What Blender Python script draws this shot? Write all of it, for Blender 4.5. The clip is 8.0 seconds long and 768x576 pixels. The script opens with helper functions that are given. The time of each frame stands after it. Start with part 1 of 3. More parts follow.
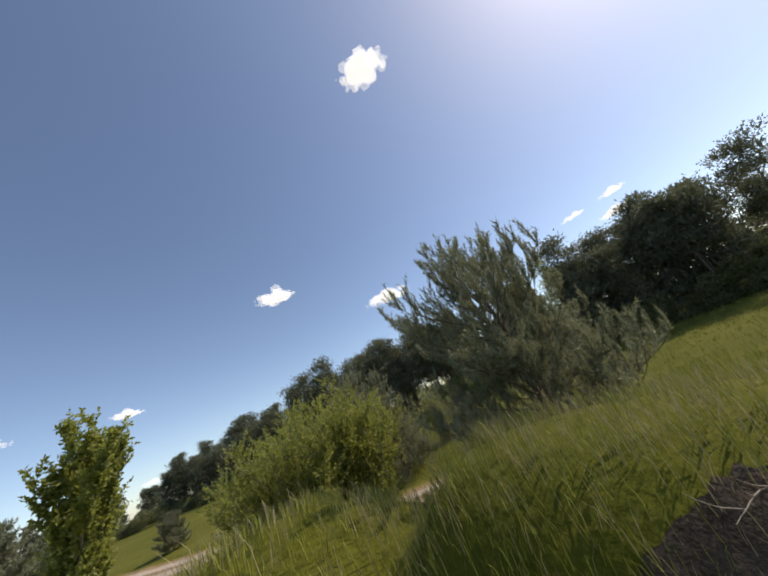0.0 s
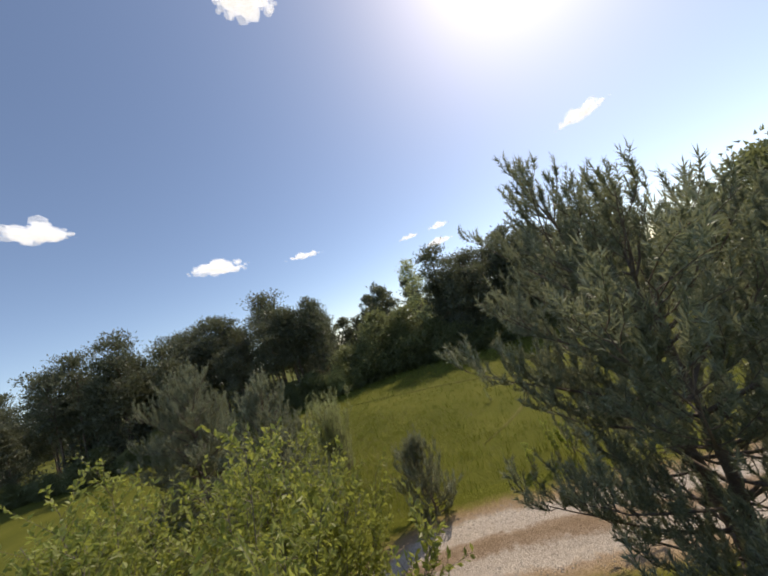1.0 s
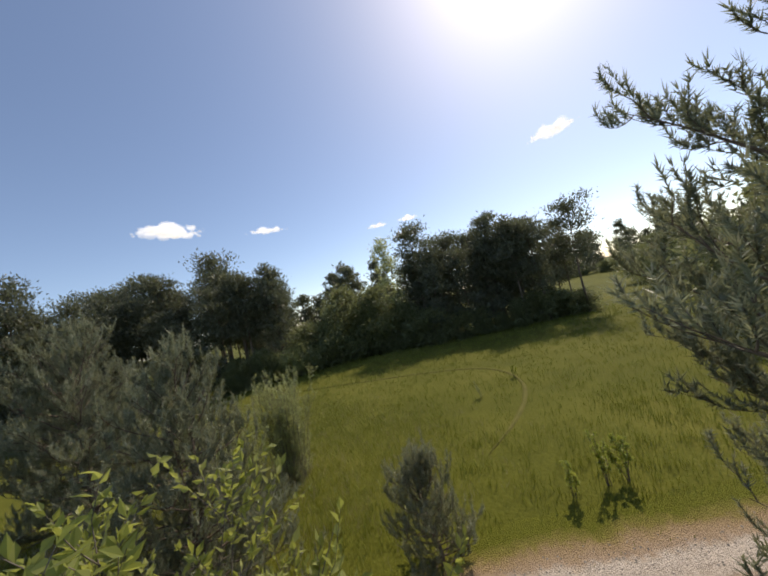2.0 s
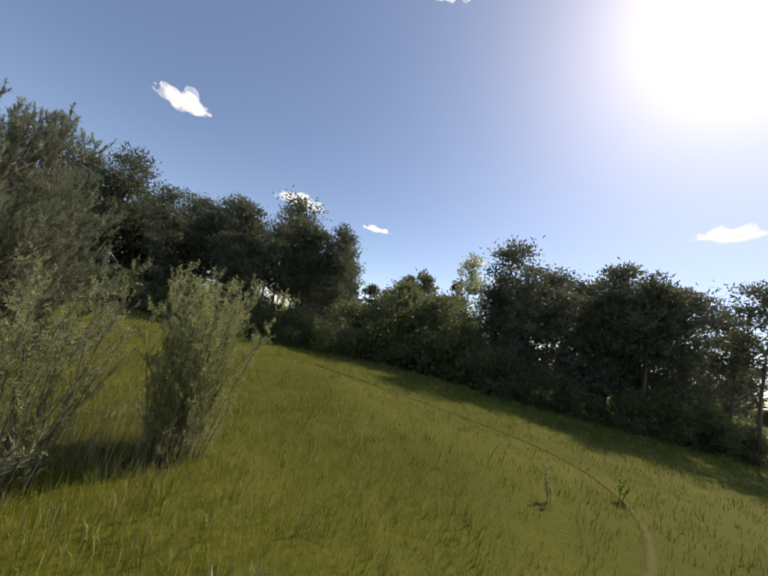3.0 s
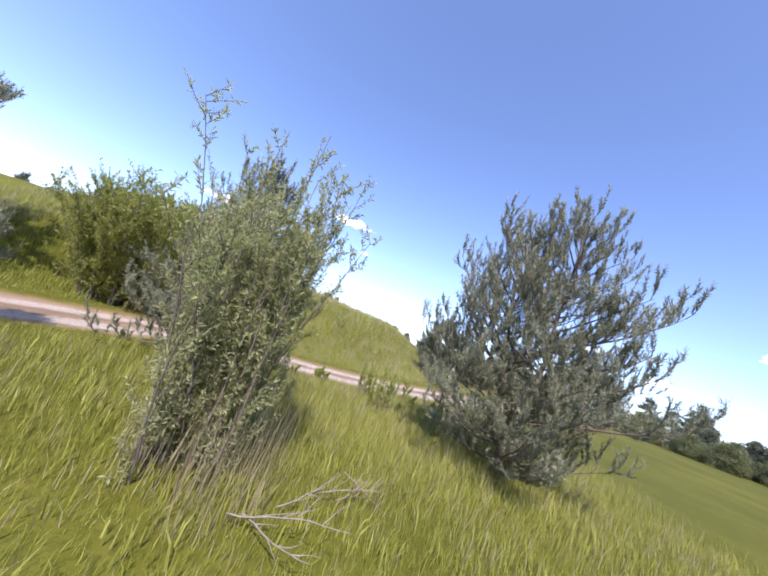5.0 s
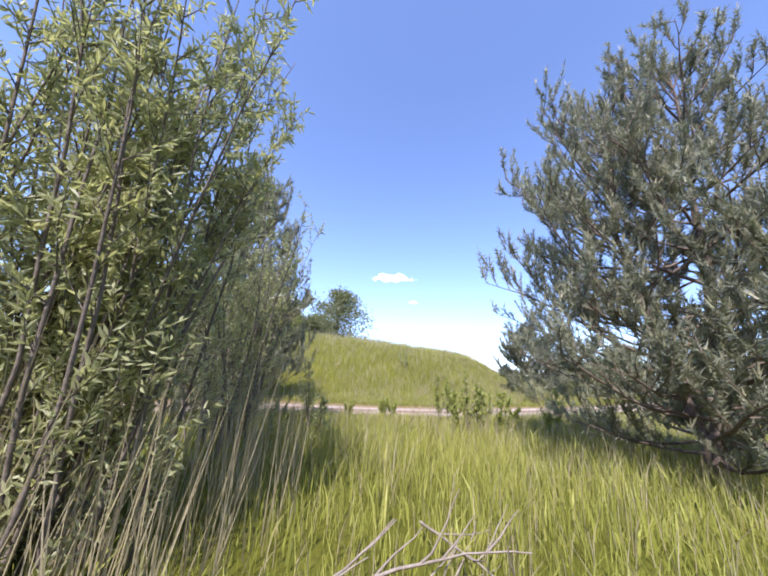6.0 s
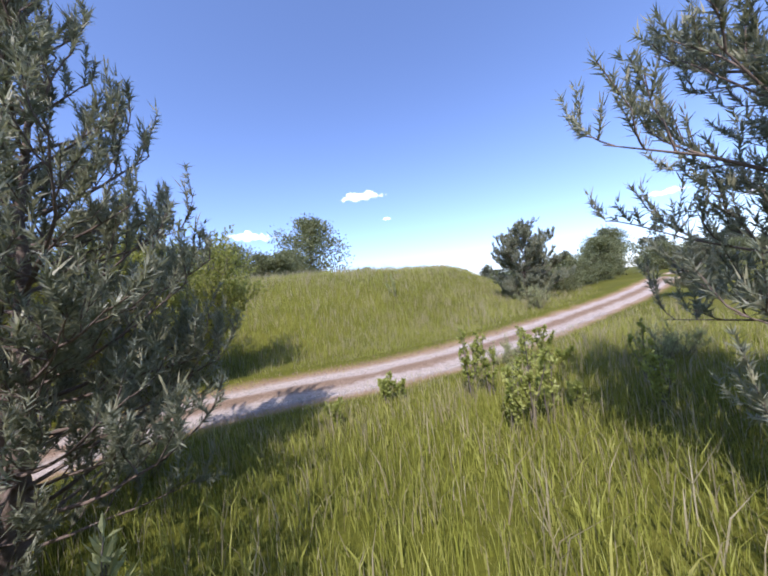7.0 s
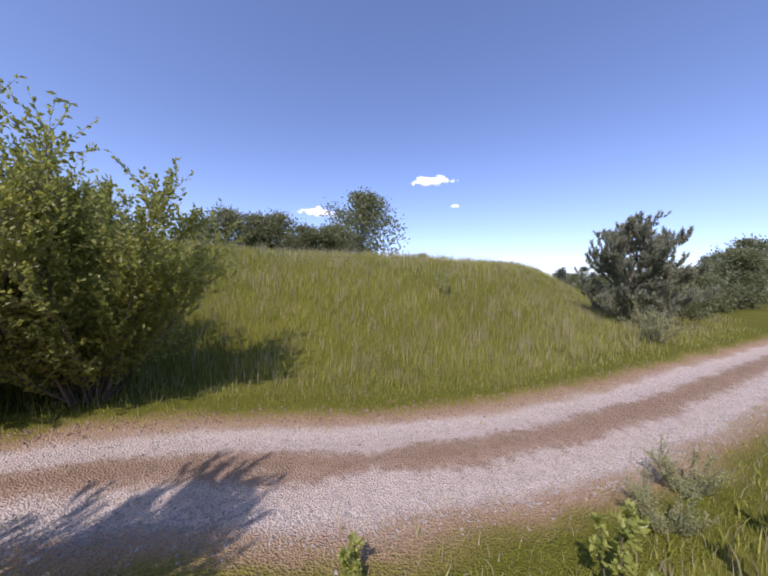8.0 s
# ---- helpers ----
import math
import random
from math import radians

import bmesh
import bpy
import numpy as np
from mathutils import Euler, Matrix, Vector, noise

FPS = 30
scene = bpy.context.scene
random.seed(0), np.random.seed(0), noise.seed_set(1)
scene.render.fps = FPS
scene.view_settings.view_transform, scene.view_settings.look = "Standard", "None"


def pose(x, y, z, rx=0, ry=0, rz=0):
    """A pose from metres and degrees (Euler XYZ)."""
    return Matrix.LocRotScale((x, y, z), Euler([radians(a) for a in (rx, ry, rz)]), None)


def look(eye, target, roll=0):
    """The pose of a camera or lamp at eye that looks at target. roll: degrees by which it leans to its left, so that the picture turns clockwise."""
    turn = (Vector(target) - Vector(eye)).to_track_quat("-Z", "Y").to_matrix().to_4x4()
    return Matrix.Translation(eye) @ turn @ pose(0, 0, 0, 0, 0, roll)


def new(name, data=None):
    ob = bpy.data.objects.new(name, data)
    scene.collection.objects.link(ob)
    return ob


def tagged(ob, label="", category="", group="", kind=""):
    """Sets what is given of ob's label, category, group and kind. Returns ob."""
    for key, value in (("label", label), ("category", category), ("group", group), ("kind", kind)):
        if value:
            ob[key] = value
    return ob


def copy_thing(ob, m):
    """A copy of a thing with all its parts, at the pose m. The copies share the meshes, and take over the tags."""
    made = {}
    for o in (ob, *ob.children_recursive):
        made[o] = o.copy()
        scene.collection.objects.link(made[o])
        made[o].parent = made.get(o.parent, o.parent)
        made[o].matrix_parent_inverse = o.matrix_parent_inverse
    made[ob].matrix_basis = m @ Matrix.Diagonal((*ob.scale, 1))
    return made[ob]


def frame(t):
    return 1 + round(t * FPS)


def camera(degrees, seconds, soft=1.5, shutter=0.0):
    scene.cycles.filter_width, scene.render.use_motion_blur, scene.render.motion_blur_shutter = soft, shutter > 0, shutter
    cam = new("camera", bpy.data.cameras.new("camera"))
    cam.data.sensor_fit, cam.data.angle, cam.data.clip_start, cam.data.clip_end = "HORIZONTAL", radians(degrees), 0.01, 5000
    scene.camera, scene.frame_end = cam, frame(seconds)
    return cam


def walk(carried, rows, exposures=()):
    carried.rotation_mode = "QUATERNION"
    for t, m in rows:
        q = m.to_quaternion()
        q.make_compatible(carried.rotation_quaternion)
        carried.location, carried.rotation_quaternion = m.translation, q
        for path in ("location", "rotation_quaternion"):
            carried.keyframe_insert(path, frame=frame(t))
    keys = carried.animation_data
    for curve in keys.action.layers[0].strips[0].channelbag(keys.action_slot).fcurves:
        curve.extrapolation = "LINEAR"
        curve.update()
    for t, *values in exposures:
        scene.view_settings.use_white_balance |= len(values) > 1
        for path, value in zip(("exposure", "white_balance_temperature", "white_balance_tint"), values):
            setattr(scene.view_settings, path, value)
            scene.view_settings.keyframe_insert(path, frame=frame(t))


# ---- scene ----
cam = camera(104.0, 8.0, soft=2.0, shutter=0.0)


def aim(x, y, z, yaw, pitch, roll):
    """A pose from a place, a heading to the left of +y, a pitch upwards and a roll."""
    a, p = radians(yaw), radians(pitch)
    way = Vector((-math.sin(a) * math.cos(p), math.cos(a) * math.cos(p), math.sin(p)))
    return look((x, y, z), Vector((x, y, z)) + way, roll)


PATH = [
    (0, -3.7, -12.32, 3.24, -8.3, 20.4, -23.85),
    (0.5, -5.28, -9.05, 4.57, -22.96, 14.22, -22.33),
    (1, -5.58, -6.16, 5.38, -35.97, 7.55, -18.44),
    (1.2, -5.44, -5.17, 5.46, -35.77, 6.59, -12.02),
    (2.3, -3.72, -1.95, 4.56, -45.61, 2.4, -11.04),
    (2.5, -2.93, -1.36, 4.25, -40.56, 2.53, -0.46),
    (3, -0.76, 0.87, 3.2, -27.26, 7.4, 12.7),
    (3.5, 1.33, 3.08, 2.57, 7.14, 14.37, 24.42),
    (4, 2.72, 6.1, 2.56, 51.11, 12.23, 30.42),
    (4.3, 2.9, 7.87, 2.56, 76.57, 7.05, 34.8),
    (4.5, 2.9, 8.85, 2.47, 89.42, 6.06, 30.64),
    (4.7, 2.7, 9.6, 2.38, 97.7, 7, 25.29),
    (5.8, 0.19, 10.07, 0.96, 119.94, 16.06, 11.16),
    (6, -0.18, 9.73, 1.01, 118.29, 16.48, 3.9),
    (6.5, -1.42, 8.75, 1.26, 111.63, 13.52, -6.93),
    (7, -2.96, 8.23, 1.88, 114.37, 1.17, -6.36),
    (7.5, -4.54, 7.64, 2.19, 112.49, -0.98, -7.07),
    (8, -6.5, 7.04, 2.24, 125.32, -1.16, 1.29)
]
walk(cam, [(r[0], aim(*r[1:])) for r in PATH],
     exposures=[(0.0, 0.27, 7550, 13), (3.0, 0.24, 7550, 14), (3.6, 0.58, 7350, 17), (4.3, 0.84, 6350, 24), (5.6, 1.4, 6150, 26), (6.5, 1.3, 6000, 26), (7.0, 0.97, 5950, 26), (7.5, 0.75, 6050, 30), (8.0, 0.55, 6250, 31)])

# ---- world and sun ----
SUN_AZ, SUN_EL = radians(79.0), radians(49.0)
SUN_WAY = Vector((math.sin(SUN_AZ) * math.cos(SUN_EL), math.cos(SUN_AZ) * math.cos(SUN_EL), math.sin(SUN_EL)))
world = bpy.data.worlds.new("sky")
scene.world = world
world.use_nodes = True
wn = world.node_tree
wn.nodes.clear()
sky = wn.nodes.new("ShaderNodeTexSky")
sky.sky_type = "NISHITA"
sky.sun_disc = False
sky.sun_elevation, sky.sun_rotation = SUN_EL, SUN_AZ
sky.altitude, sky.air_density, sky.dust_density, sky.ozone_density = 1200, 0.95, 1.6, 3.2
back = wn.nodes.new("ShaderNodeBackground")
back.inputs[1].default_value = 0.15
wout = wn.nodes.new("ShaderNodeOutputWorld")
wn.links.new(sky.outputs[0], back.inputs[0])
wn.links.new(back.outputs[0], wout.inputs[0])
sun = new("sun", bpy.data.lights.new("sun", "SUN"))
sun.data.energy, sun.data.angle, sun.data.color = 3.0, radians(0.53), (1.0, 0.95, 0.86)
sun.matrix_world = look(SUN_WAY * 200, (0, 0, 0))


# ---- materials ----
def node(nt, kind, **values):
    n = nt.nodes.new(kind)
    for key, value in values.items():
        n.inputs[key].default_value = value
    return n


def ramp(nt, source, stops):
    n = nt.nodes.new("ShaderNodeValToRGB")
    while len(n.color_ramp.elements) < len(stops):
        n.color_ramp.elements.new(0.5)
    for e, (at, colour) in zip(n.color_ramp.elements, stops):
        e.position, e.color = at, (*colour, 1)
    nt.links.new(source, n.inputs[0])
    return n


def blank(name):
    m = bpy.data.materials.new(name)
    m.use_nodes = True
    nt = m.node_tree
    return m, nt, nt.nodes["Principled BSDF"], nt.nodes["Material Output"]


def leaf_material(name, stops, scatter=0.45, glow_colour=(0.25, 0.4, 0.05), rough=0.5, patch=0.8):
    """Leaves, needles and blades: each island has its own shade; light passes through."""
    m, nt, bsdf, out = blank(name)
    geo = nt.nodes.new("ShaderNodeNewGeometry")
    tex = nt.nodes.new("ShaderNodeTexCoord")
    no = node(nt, "ShaderNodeTexNoise", Scale=patch, Detail=3.0)
    nt.links.new(geo.outputs["Position"], no.inputs["Vector"])
    mix = nt.nodes.new("ShaderNodeMath")
    mix.operation = "MULTIPLY_ADD"
    mix.inputs[1].default_value = 0.6
    nt.links.new(geo.outputs["Random Per Island"], mix.inputs[0])
    half = nt.nodes.new("ShaderNodeMath")
    half.operation = "MULTIPLY_ADD"
    half.inputs[1].default_value, half.inputs[2].default_value = 0.9, -0.25
    nt.links.new(no.outputs["Fac"], half.inputs[0])
    nt.links.new(half.outputs[0], mix.inputs[2])
    colour = ramp(nt, mix.outputs[0], stops)
    nt.links.new(colour.outputs[0], bsdf.inputs["Base Color"])
    bsdf.inputs["Roughness"].default_value = rough
    bsdf.inputs["Specular IOR Level"].default_value = 0.35
    tr = nt.nodes.new("ShaderNodeBsdfTranslucent")
    tint = nt.nodes.new("ShaderNodeMixRGB")
    tint.blend_type = "MIX"
    tint.inputs[0].default_value = 0.5
    tint.inputs[2].default_value = (*glow_colour, 1)
    nt.links.new(colour.outputs[0], tint.inputs[1])
    nt.links.new(tint.outputs[0], tr.inputs[0])
    both = nt.nodes.new("ShaderNodeMixShader")
    both.inputs[0].default_value = scatter
    nt.links.new(bsdf.outputs[0], both.inputs[1])
    nt.links.new(tr.outputs[0], both.inputs[2])
    nt.links.new(both.outputs[0], out.inputs[0])
    return m


def rough_material(name, stops, scale, detail=8.0, rough=0.9, bump=0.4, fine=40.0, distance=0.02):
    """Bark, soil and gravel: two scales of noise in colour and relief."""
    m, nt, bsdf, out = blank(name)
    geo = nt.nodes.new("ShaderNodeNewGeometry")
    big = node(nt, "ShaderNodeTexNoise", Scale=scale, Detail=detail, Roughness=0.6)
    small = node(nt, "ShaderNodeTexNoise", Scale=fine, Detail=4.0)
    for n in (big, small):
        nt.links.new(geo.outputs["Position"], n.inputs["Vector"])
    add = nt.nodes.new("ShaderNodeMath")
    add.operation = "MULTIPLY_ADD"
    add.inputs[1].default_value = 0.45
    nt.links.new(small.outputs["Fac"], add.inputs[0])
    sub = nt.nodes.new("ShaderNodeMath")
    sub.operation = "MULTIPLY_ADD"
    sub.inputs[1].default_value, sub.inputs[2].default_value = 0.9, -0.18
    nt.links.new(big.outputs["Fac"], sub.inputs[0])
    nt.links.new(sub.outputs[0], add.inputs[2])
    colour = ramp(nt, add.outputs[0], stops)
    nt.links.new(colour.outputs[0], bsdf.inputs["Base Color"])
    bsdf.inputs["Roughness"].default_value = rough
    bsdf.inputs["Specular IOR Level"].default_value = 0.2
    bu = node(nt, "ShaderNodeBump", Strength=bump, Distance=distance)
    nt.links.new(add.outputs[0], bu.inputs["Height"])
    nt.links.new(bu.outputs[0], bsdf.inputs["Normal"])
    return m


M_PINE = leaf_material("pine_needles", [(0.0, (0.115, 0.128, 0.092)), (0.5, (0.225, 0.245, 0.165)), (1.0, (0.38, 0.39, 0.27))], 0.32, (0.45, 0.46, 0.20), 0.45)
M_SHOOT = leaf_material("new_pine_shoots", [(0.0, (0.20, 0.205, 0.11)), (0.5, (0.31, 0.31, 0.18)), (1.0, (0.42, 0.39, 0.26))], 0.3, (0.36, 0.35, 0.16), 0.45)
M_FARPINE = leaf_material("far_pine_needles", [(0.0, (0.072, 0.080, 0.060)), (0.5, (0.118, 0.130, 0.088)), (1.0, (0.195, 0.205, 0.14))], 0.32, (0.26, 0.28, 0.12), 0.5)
M_WILLOW = leaf_material("willow_leaves", [(0.0, (0.20, 0.225, 0.10)), (0.5, (0.37, 0.395, 0.18)), (1.0, (0.53, 0.545, 0.31))], 0.5, (0.58, 0.6, 0.2), 0.42)
M_GREEN = leaf_material("green_leaves", [(0.0, (0.14, 0.16, 0.045)), (0.5, (0.26, 0.285, 0.075)), (1.0, (0.40, 0.41, 0.14))], 0.52, (0.58, 0.6, 0.1), 0.42)
M_DARKLEAF = leaf_material("dark_leaves", [(0.0, (0.085, 0.10, 0.05)), (0.5, (0.165, 0.185, 0.085)), (1.0, (0.28, 0.30, 0.155))], 0.38, (0.38, 0.40, 0.14), 0.45)
M_GRASS = leaf_material("grass_blades", [(0.0, (0.150, 0.170, 0.022)), (0.45, (0.245, 0.266, 0.042)), (0.8, (0.345, 0.348, 0.085)), (1.0, (0.46, 0.42, 0.18))], 0.14, (0.36, 0.37, 0.03), 0.6, patch=0.3)
M_DRY = leaf_material("dry_grass", [(0.0, (0.26, 0.22, 0.11)), (0.5, (0.38, 0.33, 0.19)), (1.0, (0.50, 0.45, 0.30))], 0.3, (0.44, 0.4, 0.24), patch=0.5)
M_BARK = rough_material("grey_bark", [(0.2, (0.10, 0.085, 0.065)), (0.6, (0.20, 0.17, 0.135)), (0.9, (0.30, 0.27, 0.22))], 9.0, bump=0.7)
M_PINEBARK = rough_material("pine_bark", [(0.2, (0.10, 0.075, 0.06)), (0.6, (0.20, 0.155, 0.12)), (0.9, (0.32, 0.24, 0.18))], 9.0, bump=0.8)
M_WEED = leaf_material("weed_leaves", [(0.0, (0.20, 0.24, 0.05)), (0.5, (0.33, 0.37, 0.09)), (1.0, (0.48, 0.50, 0.17))], 0.45, (0.55, 0.6, 0.1), 0.4)
M_DEAD = rough_material("dead_wood", [(0.2, (0.16, 0.13, 0.10)), (0.6, (0.30, 0.26, 0.21)), (0.9, (0.45, 0.40, 0.33))], 12.0, bump=0.5)
# Turf colour is darkened to take in the shade between the grass blades.
M_MEADOW = rough_material("meadow_turf", [(0.15, (0.055, 0.062, 0.006)), (0.5, (0.098, 0.102, 0.010)), (0.85, (0.165, 0.152, 0.028))], 0.22, rough=0.95, bump=0.9, fine=9.0, distance=0.08)
def road_material():
    """Gravel in the wheel ruts, brown earth between them, thin dry turf at the verges: by the distance from the middle."""
    m, nt, bsdf, out = blank("gravel_track")
    uv = nt.nodes.new("ShaderNodeUVMap")
    uv.uv_map = "across"
    sep = nt.nodes.new("ShaderNodeSeparateXYZ")
    nt.links.new(uv.outputs[0], sep.inputs[0])
    geo = nt.nodes.new("ShaderNodeNewGeometry")
    big = node(nt, "ShaderNodeTexNoise", Scale=0.9, Detail=5.0, Roughness=0.6)
    mid = node(nt, "ShaderNodeTexNoise", Scale=8.0, Detail=8.0, Roughness=0.75)
    peb = nt.nodes.new("ShaderNodeTexVoronoi")
    peb.inputs["Scale"].default_value = 48.0
    for n in (big, mid, peb):
        nt.links.new(geo.outputs["Position"], n.inputs["Vector"])

    def math_node(op, a, b=None, c=None):
        n = nt.nodes.new("ShaderNodeMath")
        n.operation = op
        for i, v in enumerate((a, b, c)):
            if v is None:
                continue
            if isinstance(v, (int, float)):
                n.inputs[i].default_value = v
            else:
                nt.links.new(v, n.inputs[i])
        return n.outputs[0]

    wob = math_node("MULTIPLY_ADD", big.outputs["Fac"], 0.7, -0.35)
    wob = math_node("ADD", wob, math_node("MULTIPLY_ADD", mid.outputs["Fac"], 0.5, -0.25))
    u = math_node("ABSOLUTE", math_node("ADD", sep.outputs[0], 0.05))
    u = math_node("ADD", u, wob)
    lane = ramp(nt, math_node("MULTIPLY", u, 0.4), [(0.0, (0.23, 0.16, 0.10)), (0.09, (0.27, 0.195, 0.13)), (0.15, (0.40, 0.335, 0.27)), (0.33, (0.45, 0.385, 0.315)), (0.40, (0.33, 0.24, 0.16)), (0.50, (0.27, 0.19, 0.10)), (0.57, (0.18, 0.15, 0.04)), (0.66, (0.10, 0.105, 0.012))])
    tone = ramp(nt, math_node("ADD", math_node("MULTIPLY", peb.outputs["Distance"], 0.55), math_node("MULTIPLY", mid.outputs["Fac"], 0.75)), [(0.28, (0.42, 0.39, 0.36)), (0.5, (0.95, 0.94, 0.93)), (0.74, (1.32, 1.32, 1.32))])
    mul = nt.nodes.new("ShaderNodeMixRGB")
    mul.blend_type = "MULTIPLY"
    mul.inputs[0].default_value = 1.0
    nt.links.new(lane.outputs[0], mul.inputs[1])
    nt.links.new(tone.outputs[0], mul.inputs[2])
    nt.links.new(mul.outputs[0], bsdf.inputs["Base Color"])
    bsdf.inputs["Roughness"].default_value = 0.95
    bsdf.inputs["Specular IOR Level"].default_value = 0.15
    bu = node(nt, "ShaderNodeBump", Strength=0.9, Distance=0.025)
    nt.links.new(math_node("ADD", peb.outputs["Distance"], mid.outputs["Fac"]), bu.inputs["Height"])
    nt.links.new(bu.outputs[0], bsdf.inputs["Normal"])
    return m


M_ROAD = road_material()
M_TRAIL = rough_material("trodden_trail", [(0.2, (0.075, 0.078, 0.012)), (0.5, (0.125, 0.115, 0.024)), (0.85, (0.20, 0.17, 0.06))], 1.5, bump=0.5, fine=20.0)
M_SOIL = rough_material("bare_soil", [(0.2, (0.03, 0.022, 0.016)), (0.6, (0.085, 0.062, 0.045)), (0.9, (0.20, 0.15, 0.11))], 5.0, bump=1.0, fine=30.0, distance=0.06)
M_EARTH = rough_material("brown_earth", [(0.2, (0.13, 0.085, 0.055)), (0.6, (0.24, 0.165, 0.11)), (0.9, (0.36, 0.27, 0.19))], 9.0, bump=0.6)
M_CLOUD, _nt, _bsdf, _out = blank("cloud_white_glow")
_bsdf.inputs["Base Color"].default_value = (0.6, 0.62, 0.66, 1)
_bsdf.inputs["Roughness"].default_value = 1.0
_bsdf.inputs["Specular IOR Level"].default_value = 0.0
# Emission stands in for sunlight scattered inside the puffs, which keeps backlit sides white.
_bsdf.inputs["Emission Color"].default_value = (0.92, 0.95, 1.0, 1)
_bsdf.inputs["Emission Strength"].default_value = 0.72
_thin = _nt.nodes.new("ShaderNodeBsdfTransparent")
_veil = _nt.nodes.new("ShaderNodeMixShader")
_veil.inputs[0].default_value = 0.2
_nt.links.new(_thin.outputs[0], _veil.inputs[1])
_nt.links.new(_bsdf.outputs[0], _veil.inputs[2])
_nt.links.new(_veil.outputs[0], _out.inputs[0])
M_STONE = rough_material("pale_stone", [(0.2, (0.20, 0.18, 0.155)), (0.6, (0.34, 0.31, 0.27)), (0.9, (0.48, 0.45, 0.40))], 6.0, bump=0.3)


# ---- mesh helpers ----
def mesh(name, verts, faces, mat, smooth=False):
    """A mesh from arrays of places and of triangles or quads."""
    verts, faces = np.asarray(verts, np.float32), np.asarray(faces, np.int32)
    me = bpy.data.meshes.new(name)
    k = faces.shape[1]
    me.vertices.add(len(verts))
    me.vertices.foreach_set("co", verts.ravel())
    me.loops.add(faces.size)
    me.loops.foreach_set("vertex_index", faces.ravel())
    me.polygons.add(len(faces))
    me.polygons.foreach_set("loop_start", np.arange(0, faces.size, k, dtype=np.int32))
    me.polygons.foreach_set("use_smooth", np.full(len(faces), smooth))
    me.update(calc_edges=True)
    me.materials.append(mat)
    return me


def part(name, me, parent, label=""):
    ob = new(name, me)
    ob.parent = parent
    return tagged(ob, label)


def thing(name, x, y, z, label, category, group="", kind="", turn=0.0):
    ob = new(name)
    ob.empty_display_size = 0.3
    ob.matrix_world = pose(x, y, z, 0, 0, turn)
    return tagged(ob, label, category, group, kind)


def unit(v):
    return v / (np.linalg.norm(v, axis=-1, keepdims=True) + 1e-9)


def tubes(lines, sides=5):
    """One mesh of tapering tubes: lines of (points (n, 3), radii (n,))."""
    vs, fs, base = [], [], 0
    ang = np.arange(sides) * 2 * np.pi / sides
    for pts, rad in lines:
        pts, rad = np.asarray(pts, float), np.asarray(rad, float)
        way = unit(np.gradient(pts, axis=0))
        side = unit(np.cross(way, np.array([0.31, 0.95, 0.11])))
        up = np.cross(way, side)
        ring = pts[:, None] + rad[:, None, None] * (np.cos(ang)[None, :, None] * side[:, None] + np.sin(ang)[None, :, None] * up[:, None])
        n = len(pts)
        vs.append(ring.reshape(-1, 3))
        i = (base + np.arange(n - 1)[:, None] * sides + np.arange(sides)[None])
        j = (base + np.arange(n - 1)[:, None] * sides + (np.arange(sides)[None] + 1) % sides)
        fs.append(np.stack([i, j, j + sides, i + sides], -1).reshape(-1, 4))
        base += n * sides
    return np.concatenate(vs), np.concatenate(fs)


def slivers(rng, at, way, length, width):
    """A thin triangle from each place along its way, turned at random about it."""
    n = len(at)
    side = unit(np.cross(way, unit(rng.normal(size=(n, 3))))) * (np.broadcast_to(width, (n,))[:, None] / 2)
    tip = at + way * np.broadcast_to(length, (n,))[:, None]
    v = np.stack([at - side, at + side, tip], 1).reshape(-1, 3)
    return v, np.arange(3 * n).reshape(-1, 3)


def leaves(rng, at, way, length, width):
    """A folded rhombic leaf at each place: two triangles that meet at the midrib."""
    n = len(at)
    side = unit(np.cross(way, unit(rng.normal(size=(n, 3)))))
    nor = np.cross(way, side)
    L, w = np.broadcast_to(length, (n,))[:, None], np.broadcast_to(width, (n,))[:, None] / 2
    mid = at + way * L * 0.45
    v = np.stack([at, mid + side * w + nor * w * 0.4, at + way * L, mid - side * w + nor * w * 0.4], 1).reshape(-1, 3)
    q = np.arange(4 * n).reshape(-1, 4)
    return v, np.concatenate([q[:, [0, 1, 2]], q[:, [0, 2, 3]]])


def curve_line(p, way, length, rise, steps, rng, wobble=0.06):
    """A limb from p along way that bends upwards by rise."""
    pts, d, step = [np.array(p, float)], np.array(way, float), length / steps
    for _ in range(steps):
        d = unit(d + np.array([0, 0, rise / steps]) + rng.normal(size=3) * wobble)
        pts.append(pts[-1] + d * step)
    return np.array(pts)


